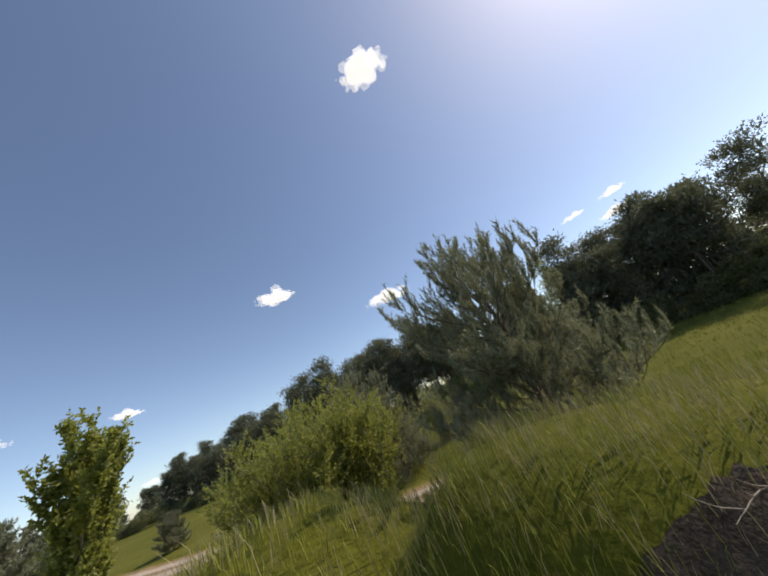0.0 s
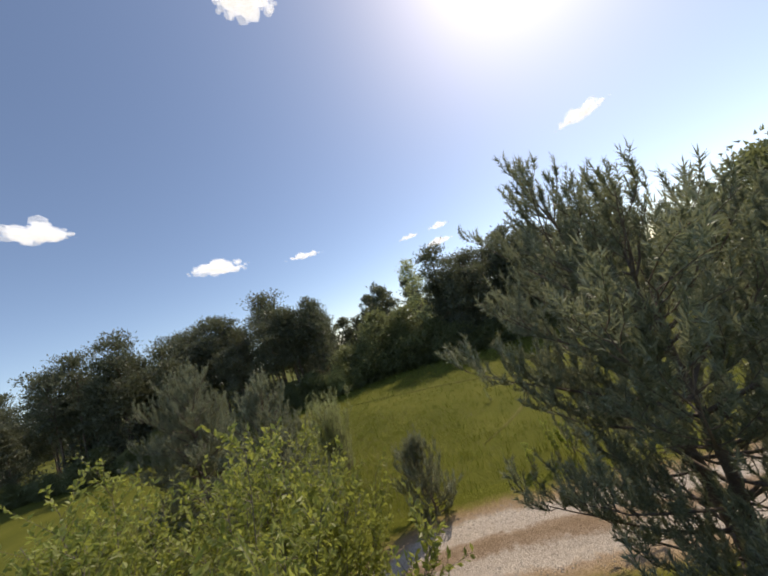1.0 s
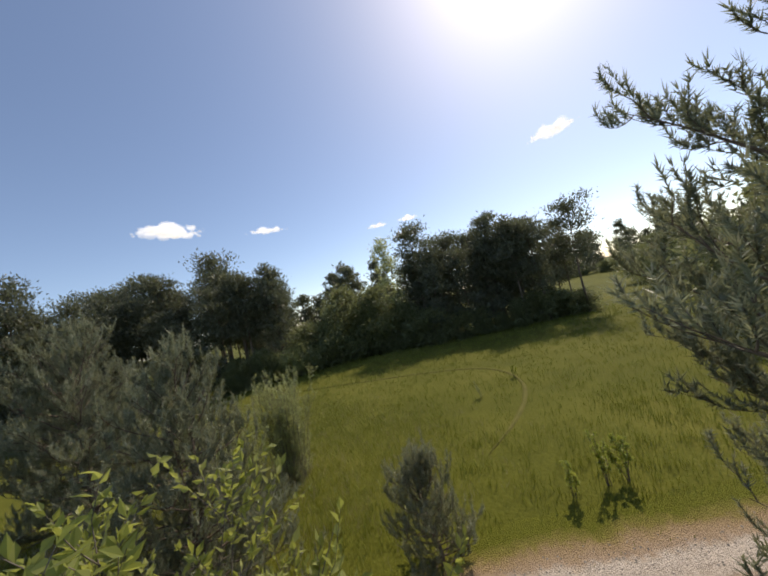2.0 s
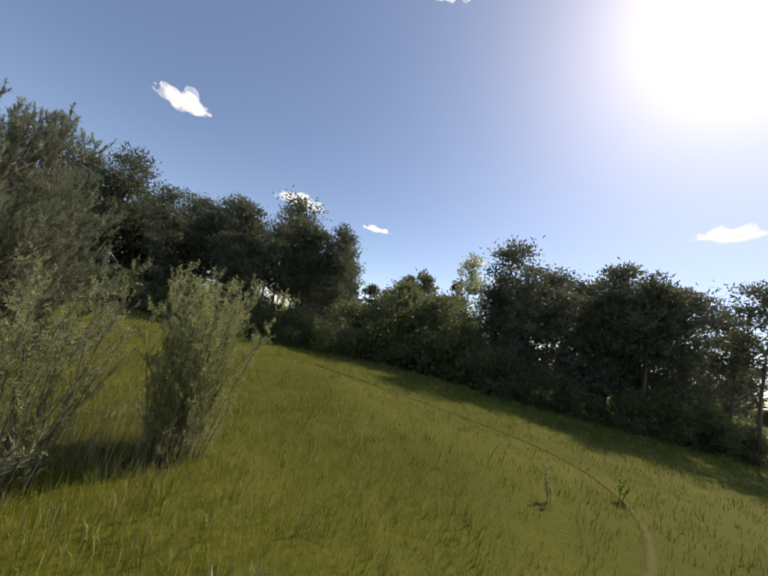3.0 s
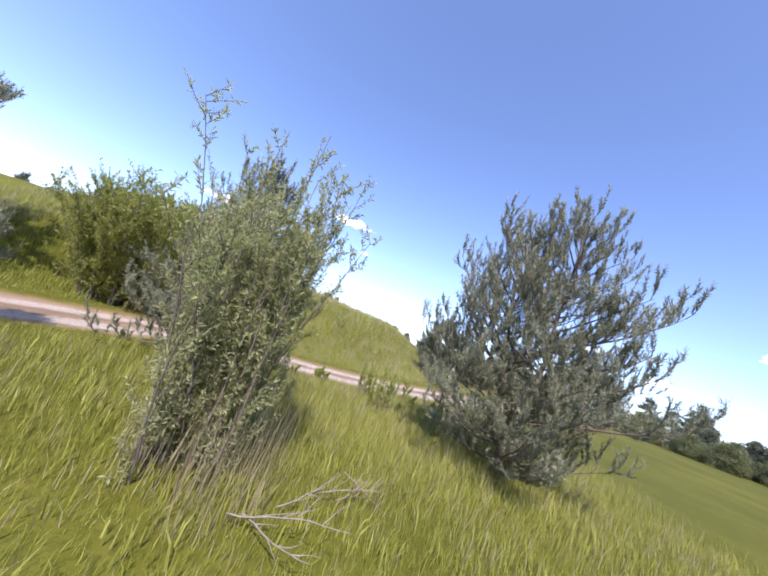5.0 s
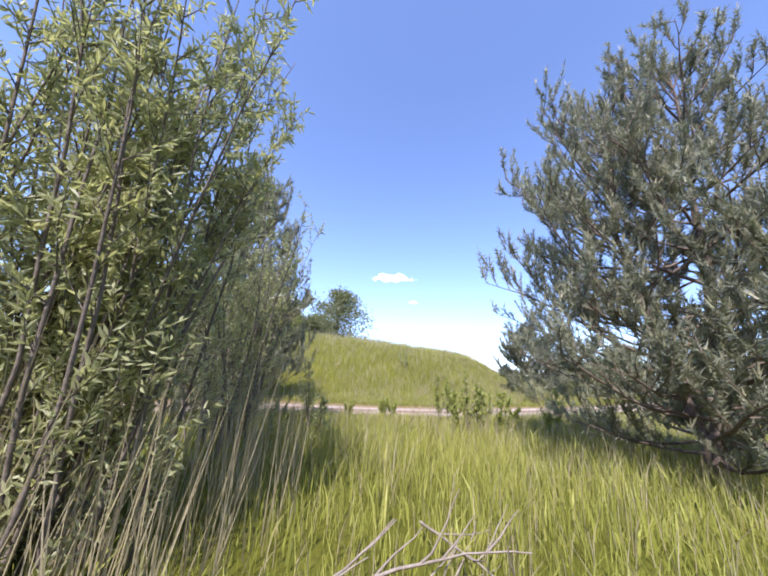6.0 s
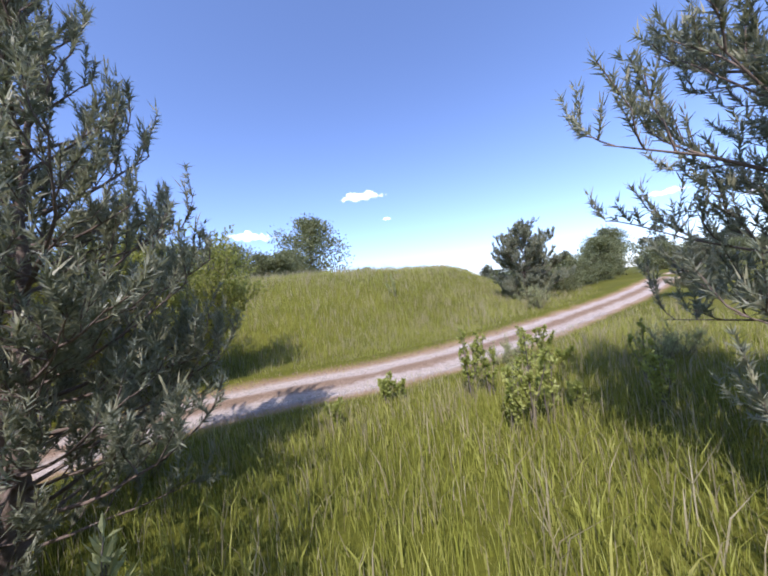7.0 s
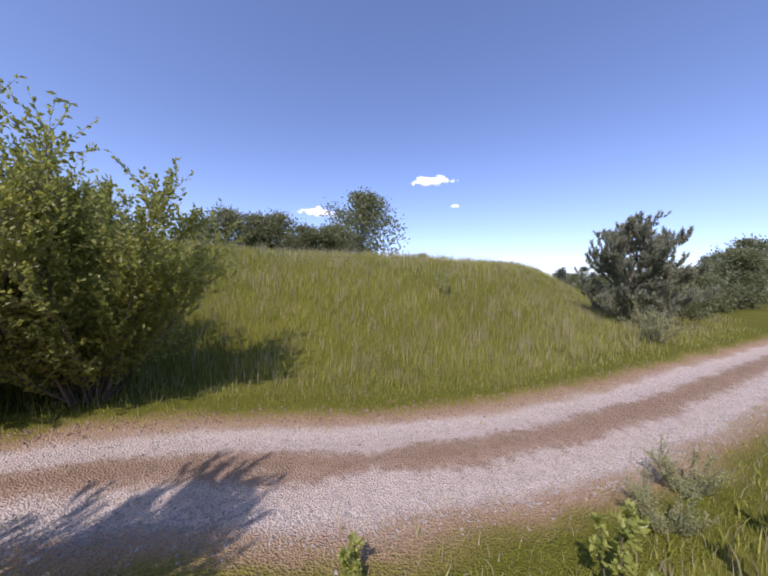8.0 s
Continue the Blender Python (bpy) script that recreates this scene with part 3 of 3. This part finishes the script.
def plant(kind, meshes, x, y, scale, label, category, group=""):
    """The first of a kind is built, each next one is a copy of it."""
    key = (kind, meshes[0].name)
    z = ground_height(x, y) - 0.06
    if key not in made:
        made[key] = stand(kind, meshes, x, y, label, category, group, z=z)
        ob = made[key]
    else:
        ob = copy_thing(made[key], pose(x, y, z, 0, 0, rng.uniform(0, 360)))
        tagged(ob, label, category, group)
    ob.scale = (scale, scale, scale * rng.uniform(0.92, 1.08))
    return ob


def far_woods(name, places, label, category):
    """One sheet of many distant crowns: places of (crown, x, y, scale)."""
    vs, fs, base = [], [], 0
    for me, x, y, scale in places:
        v, f = np.empty(len(me.vertices) * 3, np.float32), np.empty(len(me.loops), np.int32)
        me.vertices.foreach_get("co", v)
        me.loops.foreach_get("vertex_index", f)
        v, a = v.reshape(-1, 3) * scale, rng.uniform(0, 6.3)
        vs.append(np.stack([v[:, 0] * math.cos(a) - v[:, 1] * math.sin(a) + x, v[:, 0] * math.sin(a) + v[:, 1] * math.cos(a) + y, v[:, 2] * rng.uniform(0.9, 1.1) + ground_height(x, y)], -1))
        fs.append(f.reshape(-1, 3) + base)
        base += len(v)
    return tagged(new(name, mesh(name, np.concatenate(vs), np.concatenate(fs), places[0][0].materials[0])), label, category, kind="stuff")


def ring(count, a0, a1, d0, d1, kinds, s0, s1):
    """Places spread over a stretch of the horizon."""
    out = []
    for _ in range(count):
        a, d = radians(rng.uniform(a0, a1)), rng.uniform(d0, d1)
        out.append((kinds[rng.integers(len(kinds))][1], -math.sin(a) * d, math.cos(a) * d, rng.uniform(s0, s1)))
    return out


P_WOOD = "tall dark pine at the edge of the wood"
for k in range(54):
    e, d = rng.random(), 15 * rng.random() ** 1.4
    plant("pine_tree", WOOD[rng.integers(4)], -13 + 22 * e + 0.36 * d, 36 - 8.2 * e + 0.93 * d, rng.uniform(0.54, 0.74), P_WOOD, "pine tree", "pines of the wood")
for k in range(80):
    e, d = rng.random(), 10 * rng.random()
    plant("pine_tree", WOOD[rng.integers(4)], -13 - 40 * e + 0.5 * d, 37 + 24 * e + 0.85 * d, rng.uniform(0.5, 0.68) * (1 - 0.12 * e), P_WOOD, "pine tree", "pines of the wood")
for k in range(30):
    e, d = rng.random(), 6.5 * rng.random() ** 1.2
    plant("pine_tree", WOOD[rng.integers(4)], 18.8 + 11 * e + 0.75 * d, 18.6 - 12.5 * e + 0.65 * d, rng.uniform(0.62, 0.78) * (1 - 0.22 * e), "tall pine in a dark clump in the meadow", "pine tree", "pines of the clump")
for x, y, s, k in ((8.4, 26.2, 0.62, 3), (10.2, 26.5, 0.8, 0), (13.5, 26.3, 0.65, 3), (14.9, 25.0, 0.6, 4), (16.7, 24.0, 0.65, 3), (18.4, 22.7, 0.6, 4), (11.8, 26.8, 1.1, 1), (14.4, 25.4, 0.95, 2), (17.2, 23.0, 1.0, 2), (18.6, 21.2, 0.8, 0), (5.8, 28.4, 0.6, 0), (13.0, 26.6, 0.9, 4), (16.2, 24.4, 1.1, 1)):
    plant("shrub", (*OAK, *PALE)[k], x, y, s, "pale olive shrub before the wood" if k > 2 else "dense dark green shrub before the wood", "shrub", "shrubs before the wood")
plant("birch_tree", BIRCH, 26.0, 29.5, 0.8, "slender pale birch above the shrubs", "birch")
# meadow edge by the road
for x, y, s, k in ((17.2, -4.4, 0.9, 0), (19.6, -6.0, 1.0, 2), (21.2, -3.6, 0.9, 0), (16.0, -6.4, 0.55, 1), (34, -4.5, 0.7, 2), (44, 1.5, 0.8, 2), (52, 4, 0.9, 0)):
    plant("shrub", OAK[k], x, y, s, "round dark shrub at the meadow's edge", "shrub", "shrubs by the meadow")
# beyond the bank
plant("shrub", OAK[2], -30.0, -12.7, 1.0, "tall pale green tree behind the grassy bank", "tree")
for k in range(80):
    e = rng.uniform(-1.0, 1.0)
    plant("shrub", OAK[rng.integers(3)], -12 + (22 if e > 0 else 40) * e, 35 - (8.2 if e > 0 else 24) * e + rng.uniform(-0.8, 0.8), rng.uniform(0.22, 0.42), "low dark shrub under the wood's edge", "shrub", "undergrowth of the wood")
for x, y, s in ((19.5, 17.6, 0.6), (21.5, 15.4, 0.5), (24.5, 12.8, 0.4), (27.5, 9.4, 0.4), (20.5, 18.5, 0.8), (19.0, 19.8, 0.9), (23.0, 14.2, 0.55), (25.8, 11.2, 0.6), (26.8, 10.2, 0.55), (28.6, 8.2, 0.6), (30.0, 6.8, 0.55), (29.2, 9.6, 0.7)):
    plant("shrub", OAK[rng.integers(2)], x, y, s, "low dark shrub under the pine clump", "shrub", "undergrowth of the clump")
for x, y, s, k in ((-23.8, -10.7, 0.62, 1), (-25.6, -11.4, 0.6, 0), (-22.4, -12.0, 0.66, 1), (-21.0, -13.2, 0.6, 0), (-19.4, -14.0, 0.68, 1), (-17.6, -15.0, 0.6, 0), (-16.0, -16.2, 0.6, 1), (-35.1, -8.3, 0.35, 1), (-36, 12, 0.55, 0),
                   (-40, 14, 0.6, 1), (-44, 16.5, 0.7, 2), (-33, 11.5, 0.5, 1), (-48, 17, 0.7, 0), (-53, 19.5, 0.8, 2), (-60, 21, 0.7, 2), (-58, 27, 0.7, 0)):
    plant("shrub", OAK[k], x, y, s, "green shrub behind the grassy bank", "shrub", "shrubs behind the bank")
plant("pine_tree", FARPINE, -27.8, 8.6, 0.85, "broad dark young pine at the end of the bank", "pine tree")
plant("pine_tree", FARPINE, -22.4, 16.2, 0.38, "young pine standing beside the far track", "pine tree")
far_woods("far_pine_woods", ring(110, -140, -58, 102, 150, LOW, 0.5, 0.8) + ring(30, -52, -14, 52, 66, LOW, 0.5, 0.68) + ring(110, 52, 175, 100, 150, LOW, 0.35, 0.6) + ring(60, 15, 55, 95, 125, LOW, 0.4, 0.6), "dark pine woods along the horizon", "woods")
far_woods("far_thicket", ring(110, 40, 175, 84, 98, OAK, 0.35, 0.7) + ring(90, -140, -58, 90, 100, OAK, 0.4, 0.8), "low green thicket before the far woods", "thicket")


# ---- grass ----
def grass(name, label, seed, count, x0, x1, y0, y1, tall, wide, mat, keep=1.5, clump=0.35, far_keep=99.0, low_side=None):
    """Bent blades of grass scattered in tufts over a stretch of the meadow, thinning out at its borders and the road."""
    rng = np.random.default_rng(seed)
    seeds = np.stack([rng.uniform(x0, x1, count // 7), rng.uniform(y0, y1, count // 7)], -1)
    border = np.minimum(np.minimum(seeds[:, 0] - x0, x1 - seeds[:, 0]), np.minimum(seeds[:, 1] - y0, y1 - seeds[:, 1]))
    seeds = seeds[rng.random(len(seeds)) < border / 3.0]
    p = np.repeat(seeds, 7, 0) + rng.normal(size=(len(seeds) * 7, 2)) * clump * 0.4
    signed = road_offset(p[:, 0], p[:, 1])
    off = np.abs(signed)
    bp, bq = bluff_axes(p[:, 0], p[:, 1])
    bare = (bp > -0.96) & (bp < 5.44) & (bq < 1.95 - 0.1 * bp + 0.2 * np.sin(bp * 4)) & (bq > 0.1)
    p = p[(off > keep + rng.normal(size=len(p)) * 0.32) & (off < far_keep) & ~(bare & (rng.random(len(p)) < (0.98 if mat is M_GRASS else 0.5)))]
    n = len(p)
    z = heights(p[:, 0], p[:, 1]) - 0.02
    near = step(1.6, 3.2, np.abs(road_offset(p[:, 0], p[:, 1])))
    a, b = rng.uniform(0, 2 * np.pi, n), rng.uniform(0, 2 * np.pi, n)
    L = tall * rng.uniform(0.45, 1.25, n) * (1 + 0.35 * wave(p[:, 0] * 1.3, p[:, 1] * 1.3)) * (0.45 + 0.55 * near)
    if low_side is not None:
        L = L * (0.5 + 0.5 * step(low_side + 2.5, low_side - 2.0, p[:, 0]))
    bend = L * rng.uniform(0.05, 0.6, n)
    root = np.concatenate([p, z[:, None]], 1)
    side = np.stack([np.cos(a), np.sin(a), 0 * a], -1) * (wide * rng.uniform(0.6, 1.3, n))[:, None]
    lean = np.stack([np.cos(b), np.sin(b), 0 * b], -1)
    mid = root + lean * (bend * 0.3)[:, None] + np.array([0, 0, 1.0]) * (L * 0.6)[:, None]
    tip = root + lean * bend[:, None] + np.array([0, 0, 1.0]) * L[:, None]
    v = np.stack([root - side, root + side, mid - side * 0.7, mid + side * 0.7, tip], 1).reshape(-1, 3)
    i = np.arange(n)[:, None] * 5
    f = np.concatenate([i + [0, 1, 3], i + [0, 3, 2], i + [2, 3, 4]])
    return tagged(new(name, mesh(name, v, f, mat)), label, "grass", kind="stuff")


grass("grass", "tall green meadow grass in tufts", 1, 175000, -17, 6, 1, 17, 0.28, 0.0034, M_GRASS, 1.05, low_side=-1.8)
grass("grass", "tall green grass covering the bank", 2, 70000, -38, -4, -18, 14, 0.34, 0.009, M_GRASS, 1.5, 0.5, 22)
grass("grass", "short green grass of the open meadow", 3, 62000, -9, 34, -6, 34, 0.24, 0.010, M_GRASS)
grass("grass", "tall green grass before the track", 4, 56000, -16, 10, -18, 2, 0.32, 0.006, M_GRASS)
grass("grass", "tall grass on top of the bluff", 7, 12000, -6.5, 4.5, -12.5, -3.5, 0.24, 0.004, M_GRASS)
grass("dry_grass", "pale dry grass stalks between green blades", 5, 22000, -17, 6, 1, 17, 0.4, 0.0032, M_DRY, 1.1, low_side=-1.8)
grass("dry_grass", "pale dry grass stalks on the bank", 6, 34000, -38, -4, -18, 14, 0.46, 0.006, M_DRY, 1.5, 0.5, 22)
grass("dry_grass", "pale dry grass along the foot of the bluff", 8, 13000, -6.5, 4.5, -12.5, -3.5, 0.36, 0.0035, M_DRY)

grass("dry_grass", "taller dry tufts scattered over the bank", 9, 9000, -38, -4, -18, 14, 0.7, 0.006, M_DRY, 2.4, 0.2, 18)


def stalks(seed, count, x, y, rx, ry, tall):
    """Upright dry stalks standing round the willows."""
    rng = np.random.default_rng(seed)
    a, r = rng.uniform(0, 2 * np.pi, count), np.sqrt(rng.random(count))
    p = np.stack([x + np.cos(a) * r * rx, y + np.sin(a) * r * ry], -1)
    root = np.concatenate([p, heights(p[:, 0], p[:, 1])[:, None] - 0.02], 1)
    way = unit(np.concatenate([rng.normal(size=(count, 2)) * 0.13, np.ones((count, 1))], 1))
    v, f = slivers(rng, root, way, tall * rng.uniform(0.4, 1.15, count), 0.008)
    return tagged(new("dry_stalks", mesh("dry_stalks", v, f, M_DRY)), "upright pale dry stalks round the willow", "stalks", kind="stuff")


stalks(97, 420, -1.3, 7.6, 1.1, 0.8, 1.2)
stalks(98, 160, -0.7, 8.3, 0.6, 0.4, 0.9)


# ---- weeds and saplings ----
WEED = [make_bush(s, h, r, 4, 56, 9, 0.06, M_WEED, slim=0.6, spread=0.3, erect=0.6, low=0.2) for s, h, r in ((61, 1.35, 0.26), (62, 0.95, 0.24), (63, 0.6, 0.25))]
SAPLING = make_bush(64, 1.1, 0.35, 3, 40, 12, 0.07, M_WILLOW, slim=0.28, spread=0.5, erect=0.7, low=0.1)
for x, y, k, s in ((-8.1, 7.3, 0, 1.0), (-8.3, 7.6, 0, 0.95), (-7.2, 8.2, 0, 1.1), (-7.4, 8.4, 1, 1.1), (-7.0, 8.0, 1, 1.0), (-9.1, 7.2, 1, 1.0), (-9.6, 8.2, 0, 0.9), (-10.4, 8.5, 1, 1.1), (-10.0, 8.9, 2, 1.1),
                   (-7.7, 5.9, 2, 1.1), (-7.9, 6.1, 2, 0.9), (-8.2, 5.6, 2, 0.8), (-6.7, 5.5, 2, 0.9), (-8.1, 9.8, 1, 1.0), (-9.0, 9.9, 0, 0.9), (-7.8, 8.8, 2, 1.0), (3.0, -0.2, 0, 1.0), (3.3, -0.5, 1, 1.3), (2.3, 0.3, 1, 1.0), (9.9, 5.1, 1, 0.8)):
    plant("leafy_weed", WEED[k], x, y, s, "knee-high weed with broad green leaves", "weed", "weeds in the grass")
for x, y, s in ((-3.7, 6.9, 1.2), (-3.2, 6.6, 0.7), (-8.6, 7.9, 0.8), (7.2, 5.4, 0.9), (-19.1, 1.6, 1.5)):
    plant("willow_sapling", SAPLING, x, y, s, "thin willow sapling with narrow pale leaves", "sapling", "saplings in the grass")
BUSHLET = make_bush(65, 1.5, 0.9, 16, 300, 12, 0.06, M_WILLOW, slim=0.35, spread=1.2, erect=0.5, low=0.05)
plant("shrub", BUSHLET, -22.3, 8.9, 1.2, "small grey-green shrub beside the track", "shrub")
for x, y, k in ((-10.5, 10.5, 0.55), (-11.0, 11.0, 0.7), (-10.3, 7.6, 0.4), (-11.2, 7.9, 0.45)):
    plant("shrub", BUSHLET, x, y, k, "small leafy shrub in the meadow grass", "shrub", "small shrubs in the meadow")
plant("shrub", BUSHLET, -5.0, 3.9, 0.6, "small grey-green shrub beside the track", "shrub")


def dead_branch(seed, x, y, turn, length):
    """A bare grey branch with forks that lies in the grass."""
    rng = np.random.default_rng(seed)
    main = curve_line((0, 0, 0.1), unit(np.array([1.0, 0, 0.12])), length, 0.05, 9, rng, 0.09)
    ob = thing("dead_branch", x, y, ground_height(x, y) + 0.02, "bare grey dead branch lying in the grass", "branch", "fallen branches", turn=turn)
    part("bough", mesh("bough", *tubes([(main, np.linspace(0.010, 0.003, 10))], 5), M_DEAD, True), ob)
    for i in (2, 4, 5, 7):
        side = curve_line(main[i], unit(np.array([0.7, rng.uniform(-0.8, 0.8), rng.uniform(0.1, 0.6)])), length * rng.uniform(0.2, 0.4), 0.1, 5, rng, 0.12)
        part("fork", mesh("fork", *tubes([(side, np.linspace(0.006, 0.002, 6))], 4), M_DEAD, True), ob)
    return ob


for k, (x, y, turn, length) in enumerate(((-0.5, 8.5, 110, 1.1), (-0.9, 8.75, 150, 0.9), (-1.4, 8.9, 130, 0.9), (-0.6, 8.6, 70, 0.9), (-1.5, 9.15, 170, 0.8), (-2.2, 9.0, 60, 0.8), (-1.0, -9.6, 200, 0.9), (-0.2, -9.9, 160, 0.7))):
    dead_branch(80 + k, x, y, turn, length)


# ---- gravel ----
def gravel(seed, count, a, b, places, loose, most, mat, name, label):
    """Loose stones or clods along the track between two stretches, at given distances from its middle."""
    rng = np.random.default_rng(seed)
    line = smooth_line(ROAD, 40)
    line = line[(line[:, 0] > a) & (line[:, 0] < b)]
    i = rng.integers(0, len(line) - 1, count)
    way = unit(line[i + 1] - line[i])
    off = np.array(places)[rng.integers(0, len(places), count)] + rng.normal(size=count) * loose
    p = line[i] + rng.random((count, 1)) * (line[i + 1] - line[i]) + np.stack([-way[:, 1], way[:, 0]], -1) * off[:, None]
    c = np.concatenate([p, heights(p[:, 0], p[:, 1])[:, None] + 0.05 - 0.03 * np.exp(-((np.abs(off) - 0.62) / 0.3) ** 2)[:, None]], 1)
    r = 0.006 + most * rng.random(count) ** 3
    octa = np.array([(1, 0, 0), (0, 1, 0), (-1, 0, 0), (0, -1, 0), (0, 0, 0.7), (0, 0, -0.5)])
    v = c[:, None] + octa[None] * r[:, None, None] * rng.uniform(0.6, 1.3, (count, 6, 1))
    tri = np.array([(0, 1, 4), (1, 2, 4), (2, 3, 4), (3, 0, 4), (1, 0, 5), (2, 1, 5), (3, 2, 5), (0, 3, 5)])
    return tagged(new(name, mesh(name, v.reshape(-1, 3), (np.arange(count)[:, None, None] * 6 + tri).reshape(-1, 3), mat)), label, name, kind="stuff")


gravel(91, 15000, -20, -5, (-0.9, -0.8, 0.65), 0.22, 0.022, M_STONE, "gravel", "loose pale gravel stones on the wheel ruts")
gravel(92, 4000, -4, 9, (-0.8, 0.7), 0.25, 0.02, M_STONE, "gravel", "loose pale gravel stones on the wheel ruts")
gravel(93, 5000, -18, -5, (0.0, 0.05, 1.2, 1.35), 0.13, 0.035, M_EARTH, "earth_clods", "brown earth clods along the track's edge")

# the bluff's bare soil
bp, bq = np.meshgrid(np.linspace(-1.06, 5.54, 60), np.linspace(0.1, 2.0, 30))
turned = radians(-8.3)
bx = -3.62 + bp * math.cos(turned) - bq * math.sin(turned)
by = -11.09 + bp * math.sin(turned) + bq * math.cos(turned)
soil_z = heights(bx.ravel(), by.ravel()) + np.random.default_rng(3).normal(size=bx.size) * 0.03 + 0.06 * np.sin(bp.ravel() * 5.1) * np.sin(bq.ravel() * 6.3 + bp.ravel() * 2.7) + 0.05 * (1 - np.maximum(np.abs((bp.ravel() - 2.24) / 3.3), np.abs((bq.ravel() - 1.05) / 0.95)) ** 4) - 0.02
si = (np.arange(29)[:, None] * 60 + np.arange(59)[None]).ravel()
tagged(new("soil_bank", mesh("soil_bank", np.stack([bx.ravel(), by.ravel(), soil_z], -1), np.stack([si, si + 1, si + 61, si + 60], -1), M_SOIL, True)), "bare dark soil on the steep bluff", "soil", kind="structure")


# ---- clouds ----
def cloud(az, el, wide, tall, seed, label, distance=2600.0):
    """A small cumulus: puffs heaped over a flat base."""
    rng = np.random.default_rng(seed)
    a, e = radians(az), radians(el)
    c = np.array([-math.sin(a) * math.cos(e), math.cos(a) * math.cos(e), math.sin(e)]) * distance
    right, deep = np.array([math.cos(a), math.sin(a), 0]), np.array([-math.sin(a), math.cos(a), 0])
    W, H = distance * math.tan(radians(wide)) / 2, distance * math.tan(radians(tall)) / 2
    ball = bmesh.new()
    bmesh.ops.create_icosphere(ball, subdivisions=1, radius=1.0)
    bv, bf = np.array([v.co[:] for v in ball.verts]), np.array([[v.index for v in f.verts] for f in ball.faces])
    ball.free()
    vs, fs = [], []
    for k in range(150):
        u = np.clip(rng.normal() * 0.42, -1, 1)
        room = max(0.0, 1 - u * u)
        v = rng.uniform(-0.25, 0.75) * room * (0.7 + 0.3 * np.sin(u * 9 + seed))
        r = H * rng.uniform(0.04, 0.34) * (0.22 + 0.78 * room)
        mid = right * u * W + np.array([0, 0, v * H]) + deep * rng.normal() * H * 0.3
        bump = 1 + 0.09 * rng.normal(size=(len(bv), 1))
        vs.append(mid + bv * bump * np.array([1.35, 1.35, 0.8]) * r)
        fs.append(bf + k * len(bv))
    ob = new("cloud", mesh("cloud", np.concatenate(vs), np.concatenate(fs), M_CLOUD, True))
    ob.location = c
    return tagged(ob, label, "cloud", "fair-weather clouds", "structure")


for k, (az, el, w, h) in enumerate(((12.8, 25.4, 7, 4.5), (-8.4, 18.6, 9, 5), (-23.2, 17.7, 7, 2), (-76.5, 20.8, 7, 3.5), (-26.4, 54.0, 8, 6), (-43.7, 15.2, 4, 1.6), (-49.7, 15.2, 4, 2), (-48.7, 12.4, 6, 2.4),
                                    (-98.3, 12.4, 2.4, 1.4), (-105.6, 12.6, 2.4, 1.2), (116.6, 18.3, 9, 3), (70, 9.5, 6, 1.6), (50.5, 13.1, 6, 3.4), (37, 13, 4, 2), (137.4, 12.3, 9, 3), (102.4, 4.3, 5, 1.6), (112.2, 14.0, 2, 0.9), (61.6, 7.1, 4, 2), (35, 3.5, 3, 1))):
    cloud(az, el, w, h, 70 + k, "small white fair-weather cumulus cloud")
